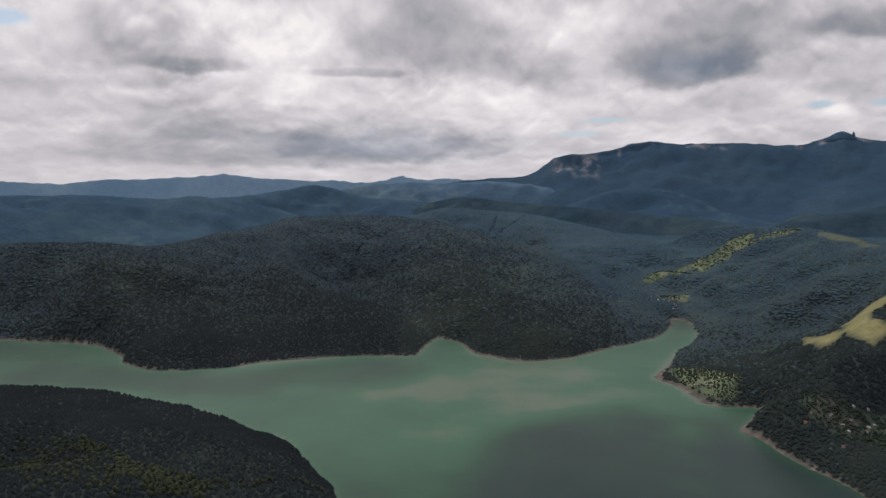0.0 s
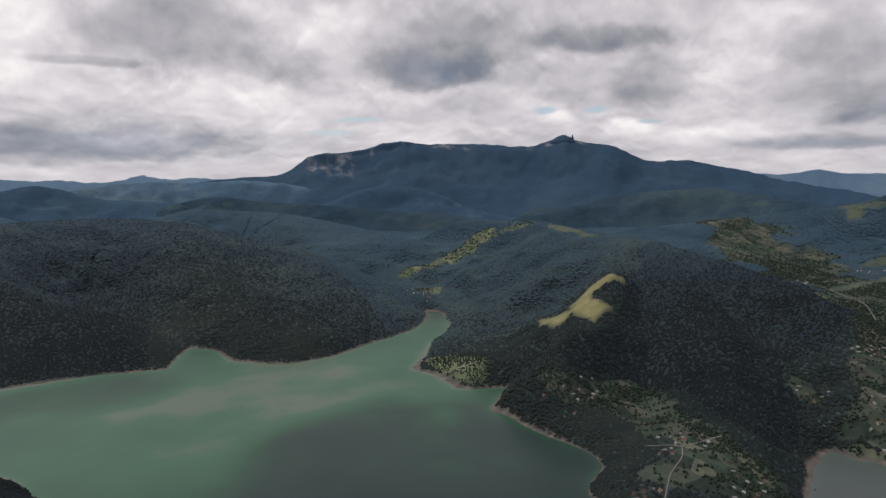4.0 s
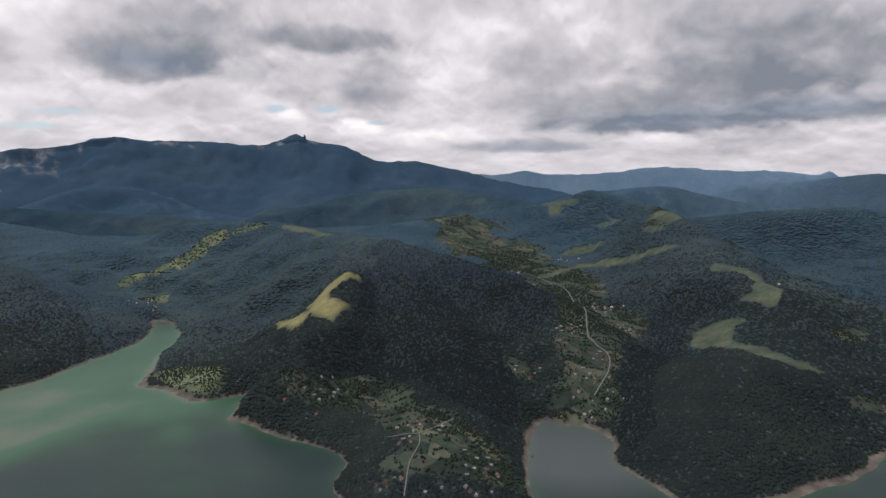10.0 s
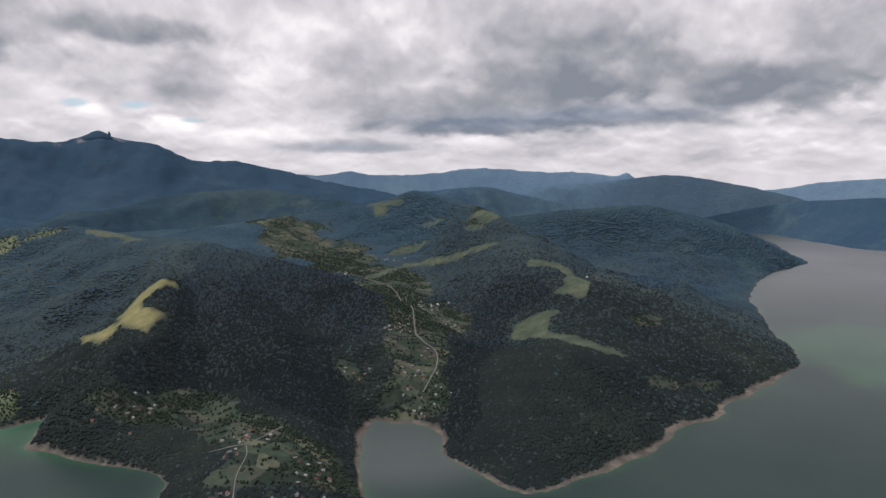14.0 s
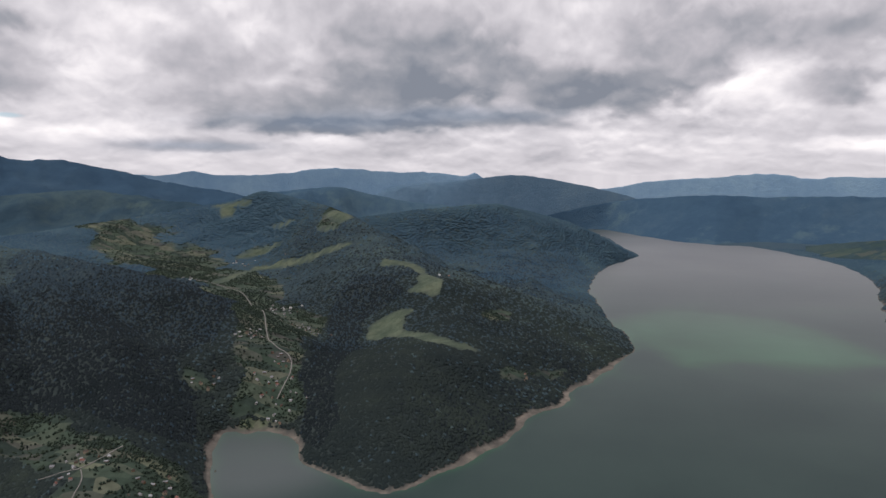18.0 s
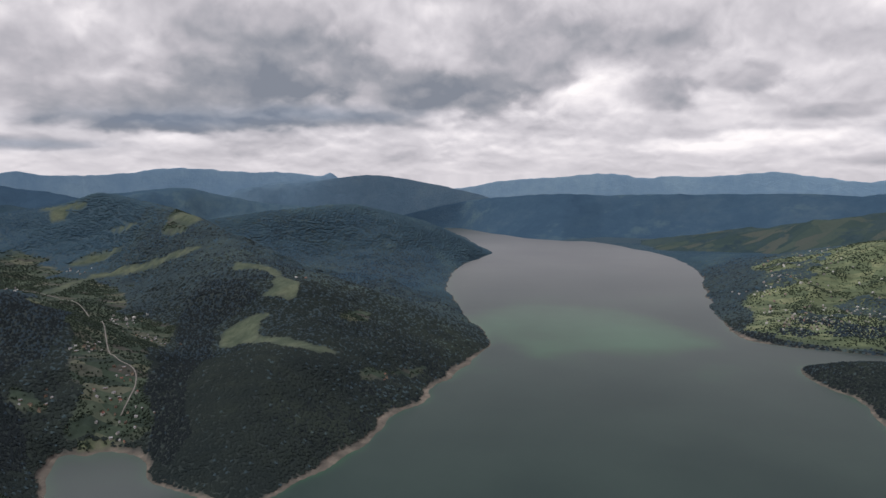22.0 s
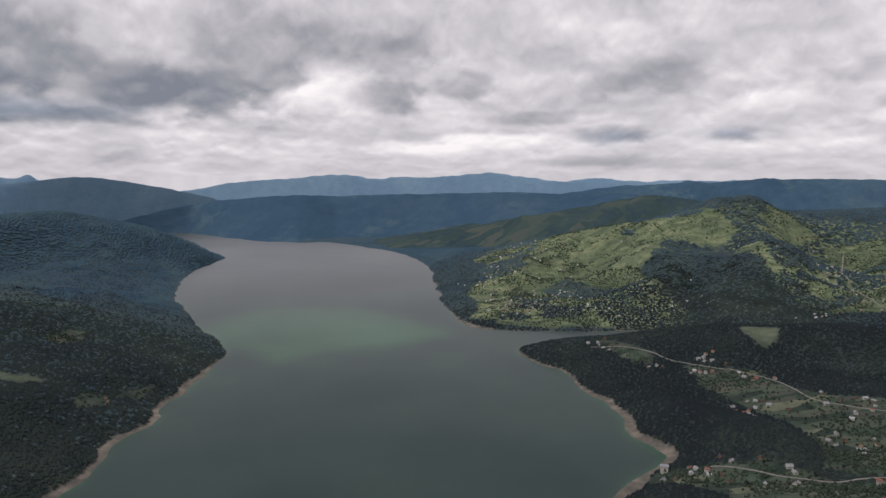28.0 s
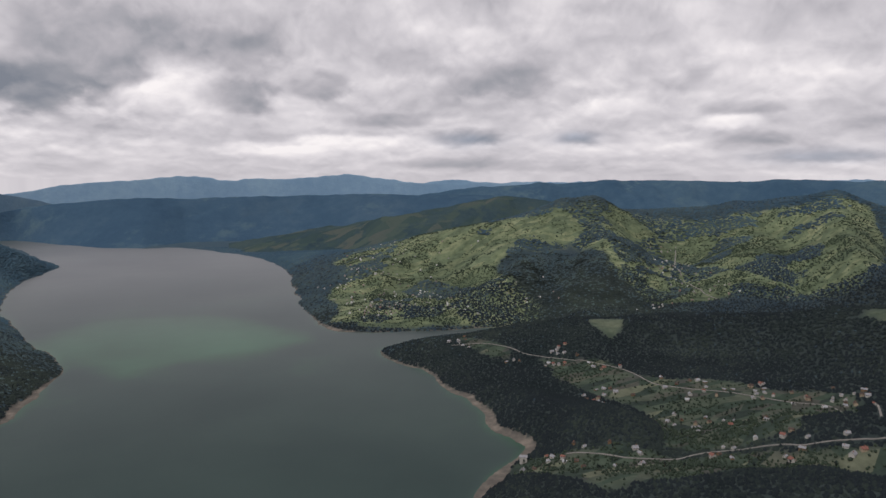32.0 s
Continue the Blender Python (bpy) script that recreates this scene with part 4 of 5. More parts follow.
RANGE_A = [
    (-36.0, -0.40), (-30.1, -0.32), (-27.4, -0.41), (-25.3, -0.42), (-23.4, -0.14), (-21.2, -0.14), (-19.2, -0.11),
    (-17.6, 0.06), (-14.7, 0.15), (-12.6, -0.12), (-10.0, -0.25), (-6.4, -0.35), (-4.6, -0.49), (-1.9, -0.26),
    (0.9, -0.27), (2.2, -0.09), (5.0, -0.27), (11.8, -0.55),
]
RANGE_B = [
    (44.0, 0.10), (45.6, 0.13), (47.1, -0.03), (48.3, 0.10), (49.3, 0.42), (50.5, 0.09), (53.3, 0.00),
    (55.1, 0.06), (57.0, 0.27), (59.6, 0.57), (61.7, 0.60), (64.0, 0.33), (66.8, 0.30), (69.0, 0.27),
    (70.3, 0.05), (73.0, -0.36), (76.0, -0.70),
]
RANGE_C = [
    (80.0, -1.10), (82.9, -0.85), (84.7, -0.42), (86.8, -0.20), (89.6, -0.08), (92.0, 0.10), (93.7, 0.27),
    (95.4, -0.14), (96.9, -0.18), (98.3, 0.07), (100.8, -0.03), (102.2, 0.04), (103.7, 0.20), (105.5, 0.35),
    (107.5, 0.10), (109.8, -0.26), (111.4, -0.55), (112.9, -0.25), (114.7, -0.08), (116.5, -0.45), (118.7, -0.40),
    (121.0, -0.26), (122.8, -0.48), (126.0, -0.50),
]
RANGE_D = [
    (109.6, -0.31), (114.2, -0.46), (116.0, -0.33), (119.7, -0.53), (123.3, -0.36), (127.7, -0.28), (131.9, -0.29),
    (135.9, -0.43), (140.4, -0.31), (145.6, -0.24), (149.7, -0.40),
]


# ---- helpers for meshes ----
def mesh_of(name, verts, faces, mat, smooth=False):
    me = bpy.data.meshes.new(name)
    verts, faces = np.asarray(verts, np.float32), np.asarray(faces, np.int32)
    n, k = faces.shape
    me.vertices.add(len(verts))
    me.vertices.foreach_set("co", verts.ravel())
    me.loops.add(n * k)
    me.loops.foreach_set("vertex_index", faces.ravel())
    me.polygons.add(n)
    me.polygons.foreach_set("loop_start", np.arange(0, n * k, k, dtype=np.int32))
    me.polygons.foreach_set("use_smooth", np.full(n, smooth, bool))
    me.update(calc_edges=True)
    me.validate()
    me.materials.append(mat)
    return me


def grid_faces(rows, cols, wrap=False):
    i = np.arange(rows - 1)[:, None] * cols
    j = np.arange(cols if wrap else cols - 1)[None]
    k = (j + 1) % cols
    return np.stack([i + j, i + k, i + cols + k, i + cols + j], -1).reshape(-1, 4)


def layer(me, name, values):
    me.attributes.new(name, "FLOAT", "POINT").data.foreach_set("value", np.asarray(values, np.float32).ravel())


def part(name, bm, mat, parent, label=""):
    me = bpy.data.meshes.new(name)
    bm.to_mesh(me)
    bm.free()
    me.materials.append(mat)
    ob = new(name, me)
    ob.parent = parent
    return tagged(ob, label)


def box(bm, x0, y0, z0, x1, y1, z1):
    return bmesh.ops.create_cube(bm, size=1, matrix=Matrix.Translation(((x0 + x1) / 2, (y0 + y1) / 2, (z0 + z1) / 2)) @ Matrix.Diagonal((x1 - x0, y1 - y0, z1 - z0, 1)))["verts"]


def smooth_step(a, b, x):
    u = np.clip((x - a) / (b - a), 0, 1)
    return u * u * (3 - 2 * u)


def zone(x, y, rings, edge=6.0, grow=0.0):
    """1 inside any of the rings, 0 outside, soft and ragged at the edge; grow widens them."""
    total = np.zeros(x.shape)
    for ring in rings:
        ring = smooth_line(ring, 1, True)
        lo, hi = ring.min(0) - 60, ring.max(0) + 60
        near = (x > lo[0]) & (x < hi[0]) & (y > lo[1]) & (y < hi[1])
        if not near.any():
            continue
        px, py = x[near], y[near]
        px, py = px + 11 * fbm(px, py, 70, 61, 5), py + 11 * fbm(px, py, 70, 66, 5)
        d, _ = line_distance(px, py, ring, True)
        d = np.where(inside(px, py, ring), d, -d)
        total[near] = np.maximum(total[near], smooth_step(-edge, edge, d + grow))
    return total


def pasture_zone(x, y, edge):
    """Grazing land; up the cove's valley it is broken by copses."""
    broken = smooth_step(-0.4, -0.1, fbm(x, y, 95, 139, 4))
    grazed = zone(x, y, PASTURES, edge)
    return np.where(y > 1700, grazed * broken, grazed)


VALLEY_LINE = smooth_line([(900, 600, 45), (1050, 740, 70), (1195, 850, 95), (1470, 1100, 130), (1600, 1350, 170), (1800, 1750, 190), (1900, 2050, 150)], 2)


def open_valley(x, y):
    """Plots along the long side valley, broken by woods."""
    d, wide = line_distance(x, y, VALLEY_LINE)
    return smooth_step(0.15, -0.15, d / wide - np.where(y > 1100, 0.6, 0.7) - 0.6 * fbm(x, y, 130, 140, 4))


# ---- ground: one sheet to the horizon, its mesh finer near the middle of the lake ----
fine, coarse = np.radians(np.arange(-42, 156, 0.2)), np.radians(np.arange(156, 318, 3.0))
turns = np.concatenate([fine, coarse])
rings = np.concatenate([[60.0], np.geomspace(200, 3600, 250), np.linspace(3650, 4930, 24)])
gx, gy = rings[:, None] * np.sin(turns), rings[:, None] * np.cos(turns)
shore_of = shore_distance(gx, gy)
gz = land_height(gx, gy, shore_of)
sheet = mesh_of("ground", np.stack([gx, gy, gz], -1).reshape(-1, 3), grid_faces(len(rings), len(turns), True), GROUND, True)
field_of, meadow_of = np.maximum(zone(gx, gy, FIELDS, 10), open_valley(gx, gy)), zone(gx, gy, MEADOWS, 6, 1.5)
pasture_of = pasture_zone(gx, gy, 14)
hay_of = zone(gx, gy, [HAY_MEADOW], 6, -1.5)
layer(sheet, "field", np.clip(field_of - meadow_of, 0, 1))
layer(sheet, "pasture", np.clip(pasture_of - meadow_of, 0, 1) * np.where(gy > 1500, 0.9, 1.0))
layer(sheet, "meadow", hay_of)
layer(sheet, "sward", np.clip(meadow_of - hay_of, 0, 1))
strand = strand_width(gx, gy)
# ragged distance from the camera's spot, which sets the floor's haze tint
haze_reach = np.hypot(gx, gy) + 300 * fbm(gx, gy, 500, 150, 3) - np.where(gy < 0, 420, 0) - np.where(gx < 450, 320, 0)
layer(sheet, "haze_mid", smooth_step(1250, 1800, haze_reach))
layer(sheet, "haze_far", smooth_step(1950, 2500, haze_reach))
layer(sheet, "sand", smooth_step(2.5, -1.5, shore_of - strand) * smooth_step(3000, 2500, np.hypot(gx, gy)))
ground = tagged(new("ground", sheet), "wooded hills with grass fields and a sandy lake strand", "ground", kind="structure")

# ---- lake ----
wr = np.concatenate([[0.5], np.geomspace(60, 4900, 300)])
wa = np.radians(np.concatenate([np.arange(-40, 150, 0.5), np.arange(150, 320, 4.0)]))
wx, wy = wr[:, None] * np.sin(wa), wr[:, None] * np.cos(wa)
lake_mesh = mesh_of("water", np.stack([wx, wy, 0 * wx], -1).reshape(-1, 3), grid_faces(len(wr), len(wa), True), WATER, True)
# silty green water, its colour lightened for sunlit patches: x, y, half sizes, how much
SUNLIT_DRIFTS = [(-250, 1200, 900, 450, 0.62), (300, 1150, 350, 280, 0.3), (100, 850, 260, 200, 0.22), (560, 1450, 160, 200, 0.25), (1650, -120, 420, 190, 0.12), (900, -60, 420, 260, -0.1)]
silt_and_sun = np.full(wx.shape, 0.22)
for x, y, rx, ry, amount in SUNLIT_DRIFTS:
    silt_and_sun += amount * np.exp(-((wx - x) / rx) ** 2 - ((wy - y) / ry) ** 2)
# cloud shade on the water, painted as darker colour
cloud_shade = np.maximum(zone(wx, wy, [CLOUD_SHADE_REACH], 45), 0.75 * zone(wx, wy, [CLOUD_SHADE_CHANNEL], 40))
silt_and_sun = silt_and_sun * (1 - 0.55 * cloud_shade) + 0.05 * smooth_step(260, 120, np.hypot(wx - 690, wy - 520)) + 0.42 * zone(wx, wy, [PALE_REACH], 50) + 0.3 * zone(wx, wy, [PALE_PATCH], 30)
shallow = np.exp(np.minimum(shore_distance(wx, wy), 0) / 7.0) * smooth_step(3000, 2000, np.hypot(wx, wy))
layer(lake_mesh, "silt_and_sun", silt_and_sun + 0.26 * shallow)
# the far reach imitates reflected sky in its colour; the bay is mud
layer(lake_mesh, "sky_sheen_and_mud", smooth_step(800, 3500, wx) * smooth_step(-1000, -500, wy) * smooth_step(1000, 300, wy) + 0.38 * smooth_step(190, 90, np.hypot(wx - 740, wy - 540)))
tagged(new("water", lake_mesh), "green silty lake water with painted cloud shade and a painted grey far sheen", "lake", kind="structure")


# ---- ridges and mountains beyond the lake's valley ----
def ridge(name, nodes, front, behind, mat, label, seed, steep=1.6, cliffs=(), kind="", category="mountain", rough=1.0, taper=380, folded=0.3, rounds=2):
    nodes = [tuple(q) for q in nodes]
    if taper:
        first, last = np.array(nodes[0], float), np.array(nodes[-1], float)
        d0, d1 = first[:2] - np.array(nodes[1])[:2], last[:2] - np.array(nodes[-2])[:2]
        tail = [(*(last[:2] + d1 / np.hypot(*d1) * k * taper), last[2] * h) for k, h in ((0.5, 0.82), (1.0, 0.55), (1.6, 0.2))]
        lead = [(*(first[:2] + d0 / np.hypot(*d0) * k * taper), first[2] * h) for k, h in ((1.6, 0.2), (1.0, 0.55), (0.5, 0.82))]
        nodes = lead + nodes + tail
    line = smooth_line(nodes, rounds if taper else 1)
    run = np.concatenate([[0], np.cumsum(np.hypot(*np.diff(line[:, :2], axis=0).T))])
    s = np.linspace(0, run[-1], max(12, int(run[-1] / 20)))
    p = np.stack([np.interp(s, run, line[:, k]) for k in range(3)], 1)
    out = p[:, :2] / np.hypot(p[:, 0], p[:, 1])[:, None]
    v = np.concatenate([-np.linspace(1, 0, 13)[:-1] ** 1.3, np.linspace(0, 1, 44) ** 1.25])
    reach = np.interp(np.degrees(np.arctan2(p[:, 0], p[:, 1])), *zip(*front))[:, None] if isinstance(front, tuple) else np.full((len(s), 1), float(front))
    off = np.where(v[None] < 0, v[None] * behind, v[None] * reach)
    x, y = p[:, 0][:, None] - out[:, 0][:, None] * off, p[:, 1][:, None] - out[:, 1][:, None] * off
    swell = fbm(x, y, 420, seed, 5)
    fade = np.exp(-(1.75 * np.abs(v)) ** steep)[None]
    away = np.minimum(np.abs(v) * 5, 1)[None]
    z = -28 * np.abs(v)[None] + p[:, 2][:, None] * (fade * (1 + folded * swell * away)) + rough * 3.5 * fbm(x, y, 60, seed + 9, 4) + 20 * away * fbm(x, y, 170, seed + 5, 4) * fade
    bare = np.zeros(x.shape)
    for start, end, fall, deep in cliffs:
        along = smooth_step(start, start + 60, s) * smooth_step(end, end - 60, s)
        drop = np.maximum(v[None] * reach, 0)
        z = z - along[:, None] * fall * smooth_step(0, 22, drop) * (1 - smooth_step(120, 520, drop)) * (0.7 + 0.5 * fbm(x, y, 110, seed + 2, 3))
        streak = 0.6 * fbm(s[:, None] + 0 * drop, drop * 0.3, 34, seed + 31, 3) + 0.4 * fbm(s[:, None] + 0 * drop, drop, 60, seed + 33, 4) + 0.5 * fbm(x, y, 170, seed + 37, 2)
        bare = np.maximum(bare, along[:, None] * smooth_step(4, 12, drop) * (1 - smooth_step(deep * 0.5, deep, drop)) * 0.9 * smooth_step(0.02, 0.5, streak))
    me = mesh_of(name, np.stack([x, y, z], -1).reshape(-1, 3), grid_faces(len(s), len(v)), mat, True)
    layer(me, "rock", bare)
    return tagged(new(name, me), label, category, kind=kind)


ridge("mountain", MASSIF, 1050, 280, MASSIF_COVER, "long haze-blue forested massif with pale limestone cliffs under a knobbed summit", 101, 1.35, ((1230, 1960, 40, 300), (1960, 2350, 12, 90), (2650, 3080, 18, 80)), folded=0.14, rounds=1, rough=1.8)
ridge("wooded_ridge", MASSIF_SPUR, 650, 300, RIDGE_SHADE, "dark haze-blue spruce-covered spur before the massif", 111)
ridge("wooded_ridge", MASSIF_FOOT, 750, 450, RIDGE_NEAR, "broad dark green spruce foothill under the massif, tinted with haze", 121)
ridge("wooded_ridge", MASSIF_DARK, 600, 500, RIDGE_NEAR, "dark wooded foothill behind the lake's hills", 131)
ridge("wooded_ridge", RIDGE_WEST, 800, 400, RIDGE_MID, "haze-blue wooded ridge of rounded summits", 141)
ridge("wooded_ridge", RIDGE_NORTHWEST, 600, 300, RIDGE_MID, "haze-blue ridge with one rounded cone", 151)
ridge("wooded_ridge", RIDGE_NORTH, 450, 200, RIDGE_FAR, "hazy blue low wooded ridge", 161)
ridge("wooded_ridge", RIDGE_NORTHEAST, 650, 300, RIDGE_MID, "dark haze-blue wooded hill behind the meadows", 171)
ridge("wooded_ridge", RIDGE_LAKE, ((64, 400), (70, 250), (73, 90), (75, 35), (82, 20)), 30, HAZY_HILL, "pale haze-blue hill beyond the head of the lake", 181, taper=160)
ridge("wooded_ridge", RIDGE_FAR_SHORE, ((79, 30), (80, 45), (82, 85), (84.7, 520), (87.3, 720), (90.3, 780), (93.3, 540), (97, 600), (101, 700), (107, 850)), 60, RIDGE_SHADE, "dark haze-blue wooded slope along the far lake shore", 191, folded=0.12, taper=40)
ridge("wooded_ridge", RIDGE_EAST, 700, 300, RIDGE_MID, "haze-blue level ridge behind the green hills", 201)
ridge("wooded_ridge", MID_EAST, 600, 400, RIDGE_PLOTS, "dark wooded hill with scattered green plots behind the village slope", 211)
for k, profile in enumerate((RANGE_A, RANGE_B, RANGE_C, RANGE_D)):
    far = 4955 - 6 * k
    ridge("backdrop", [(far * math.sin(radians(a)), far * math.cos(radians(a)), 350 + far * math.tan(radians(e))) for a, e in profile], 40, 25, RANGE, "pale haze-blue mountain range on the horizon", 221 + 7 * k, kind="structure", category="distant range", rough=1.7, taper=0)


# ---- the massif's bare summit ----
def crag(name, x, y, z, wide, tall, seed, label):
    """A weathered tower of rock: stacked, narrowing, uneven rings."""
    k = np.random.default_rng(seed)
    levels, sides = 7, 12
    pts = []
    for i in range(levels):
        r = wide * (0.12 + 0.88 * (1 - (i / (levels - 1)) ** 1.7) ** 0.8)
        for j in range(sides):
            a = 6.283 * j / sides
            q = r * k.uniform(0.93, 1.07)
            pts.append((x + q * math.cos(a), y + q * math.sin(a), z + tall * i / (levels - 1) + k.uniform(-0.02, 0.02) * tall))
    faces = [tuple(f) for f in grid_faces(levels, sides, True)]
    tip = len(pts)
    pts.append((x, y, z + tall * 1.03))
    caps = [((levels - 1) * sides + j, (levels - 1) * sides + (j + 1) % sides, tip, tip) for j in range(sides)]
    me = bpy.data.meshes.new(name)
    me.from_pydata(pts, [], [tuple(int(q) for q in f) for f in faces] + [c[:3] for c in caps])
    me.polygons.foreach_set("use_smooth", [True] * len(me.polygons))
    me.materials.append(MASSIF_COVER)
    return tagged(new(name, me), label, "rock")


crag("summit_rock", 2385, 3930, 548, 85, 56, 1, "dark rounded rock knob on the massif's summit")
crag("rock_pinnacle", 2428, 3892, 540, 13, 62, 2, "slim dark rock pinnacle beside the summit knob")


# ---- forests: thousands of crowns, joined by kind ----
CROWN = np.array([(math.cos(a) * r, math.sin(a) * r, z) for r, z, turn in ((0.62, 0.12, 0.0), (1.0, 0.48, 0.5), (0.66, 0.82, 0.0)) for a in [(k + turn) * math.pi / 3 for k in range(6)]] + [(0, 0, 1.0)])
CROWN_FACES = [f for ring in (0, 6) for k in range(6) for f in ((ring + k, ring + (k + 1) % 6, ring + 6 + k), (ring + (k + 1) % 6, ring + 6 + (k + 1) % 6, ring + 6 + k))] + [(12 + k, 12 + (k + 1) % 6, 18) for k in range(6)]
DOME = np.array([(math.cos(k * math.pi / 3), math.sin(k * math.pi / 3), 0.3) for k in range(6)] + [(0, 0, 1.0)])
DOME_FACES = [(k, (k + 1) % 6, 6) for k in range(6)]
SPIRE = np.array([(math.cos(k * math.pi / 2.5), math.sin(k * math.pi / 2.5), 0.2) for k in range(5)] + [(0, 0, 1.0)])
SPIRE_FACES = [(k, (k + 1) % 5, 5) for k in range(5)]
rng = np.random.default_rng(7)


def plant(name, shape, faces, x, y, z, wide, tall, mat, label):
    """One joined mesh of crowns, each turned, leaned and dented in its own way."""
    n, k = len(x), len(shape)
    a = rng.uniform(0, 6.283, n)
    dent = 1 + rng.uniform(-0.28, 0.28, (n, k, 3)) * (1, 1, 0.5)
    p = shape[None] * dent * np.stack([wide, wide, tall], -1)[:, None]
    c, s = np.cos(a)[:, None], np.sin(a)[:, None]
    verts = np.stack([x[:, None] + c * p[..., 0] - s * p[..., 1], y[:, None] + s * p[..., 0] + c * p[..., 1], z[:, None] + p[..., 2]], -1)
    tris = (np.arange(n)[:, None, None] * k + np.array(faces)[None]).reshape(-1, 3)
    return tagged(new(name, mesh_of(name, verts.reshape(-1, 3), tris, mat, True)), label, "forest", kind="stuff")


def scatter(r0, r1, gap):
    """Jittered places in the part of a ring that the camera's turn takes in."""
    k = np.arange(-r1, r1, gap)
    x, y = [c.ravel() for c in np.meshgrid(k, k)]
    x, y = x + rng.uniform(-0.8, 0.8, x.shape) * gap, y + rng.uniform(-0.8, 0.8, x.shape) * gap
    r, a = np.hypot(x, y), np.degrees(np.arctan2(x, y))
    r = r * (1 + 0.035 * rng.normal(0, 1, r.shape)) + 90 * fbm(x, y, 300, 170, 3)
    keep = (r > 0.95 * r0) & (r < r1) & (a > -38) & (a < 152)
    return x[keep], y[keep]


ROAD_LINES = [smooth_line(r, 2) for r in ROADS]


def road_distance(x, y):
    best = np.full(x.shape, 1e9)
    for line in ROAD_LINES:
        best = np.minimum(best, line_distance(x, y, line)[0])
    return best


HOUSE_SPOTS = []
for cx, cy, spread, count in HAMLETS:
    for _ in range(count):
        for _try in range(12):
            px, py = cx + rng.normal(0, spread * 0.75), cy + rng.normal(0, spread * 0.75)
            if all((px - q[0]) ** 2 + (py - q[1]) ** 2 > 7 ** 2 for q in HOUSE_SPOTS):
                break
        HOUSE_SPOTS.append((px, py))
HOUSE_SPOTS = np.array(HOUSE_SPOTS)
HOUSE_SPOTS = HOUSE_SPOTS[(shore_distance(HOUSE_SPOTS[:, 0], HOUSE_SPOTS[:, 1]) > 16) & (road_distance(HOUSE_SPOTS[:, 0], HOUSE_SPOTS[:, 1]) > 4.5)]

HOUSE_CELLS = np.concatenate([(np.floor(HOUSE_SPOTS[:, 0] / 3).astype(np.int64) + i) * 100003 + np.floor(HOUSE_SPOTS[:, 1] / 3).astype(np.int64) + j for i in (-1, 0, 1) for j in (-1, 0, 1)])
for tier, (r0, r1, gap, size) in enumerate(((340, 1000, 3.4, 1.2), (1000, 1500, 4.2, 1.5), (1500, 2200, 5.4, 1.95), (2200, 3300, 8.0, 2.9), (3300, 4250, 12.0, 4.4))):
    x, y = scatter(r0, r1, gap)
    shore = shore_distance(x, y)
    keep = (shore > 1.2 + strand_width(x, y)) & ~((np.hypot(x, y) > 3750) & (x > 3500))
    x, y, shore = x[keep], y[keep], shore[keep]
    pasture = pasture_zone(x, y, 9)
    open_land = np.maximum(np.maximum(np.maximum(zone(x, y, FIELDS, 9), open_valley(x, y)), pasture), zone(x, y, MEADOWS, 4, 2))
    hay = zone(x, y, MEADOWS, 4, 2)
    across = np.where(y > 0, 0.64 * x + 0.77 * y, 0.82 * x - 0.57 * y) / 21 + 0.7 * fbm(x, y, 120, 160, 2)
    hedge = np.where((np.abs(across % 1 - 0.5) > 0.385) & (fbm(x, y, 45, 165, 2) > -0.15), 0.6, -1)
    hedge = np.maximum(np.maximum(hedge, fbm(x, y, 55, 91, 3)), fbm(x, y, 170, 95, 4) - 0.05)
    woods = (y < 0) & ((zone(x, y, EAST_WOODS, 10) > 0.5) | ((pasture > 0.5) & (fbm(x, y, 150, 131, 4) > np.where(y < -1150, 0.08, 0.25))))
    bare = zone(x, y, [BARE_SPUR], 12)
    open_land = np.where(woods, 0, open_land)
    chance = np.where(open_land > 0.5, np.where(hedge > np.where(y < 0, 0.34 - 0.14 * pasture, 0.22), 0.8, 0.05), 1.0)
    chance = np.where((bare > 0.5) & ~woods, np.where(fbm(x, y, 90, 133, 3) > 0.4, 0.25, 0.01), chance)
    chance = np.where((x > 300) & (y < 0) & (x < 1200) & (open_land > 0.5), chance * 0.55, chance)
    chance = np.where(hay > 0.3, 0.0, chance)
    keep = (rng.random(len(x)) < chance) & (road_distance(x, y) > 3)
    keep &= ~np.isin(np.floor(x / 3).astype(np.int64) * 100003 + np.floor(y / 3).astype(np.int64), HOUSE_CELLS)
    x, y, open_land = x[keep], y[keep], open_land[keep]
    z = land_height(x, y)
    spruce = (fbm(x, y, 260, 55, 4) + 0.35 * rng.normal(0, 1, len(x)) > np.where(((y < 0) & (x < 1400)) | (x < -40), -0.5, np.where(zone(x, y, SPRUCE_STANDS, 12) > 0.5, -1.2, 0.42))) & (open_land < 0.5)
    dry = open_land > 0.5
    birch = ~dry & (zone(x, y, [BIRCHES], 14) > 0.5) & (rng.random(len(x)) < 0.15 + 0.5 * (fbm(x, y, 60, 145, 3) > 0))
    spruce &= ~birch
    # crowns farther from the camera's spot take the haze-tinted colours
    tone_key = np.hypot(x, y) + 260 * rng.normal(0, 1, len(x)) + 300 * fbm(x, y, 500, 150, 3)
    tone_key = tone_key - np.where(y < 0, 420, 0) - np.where(x < 450, 320, 0)
    high = np.where(tone_key < 1500, 0, np.where(tone_key < 2200, 1, 2))
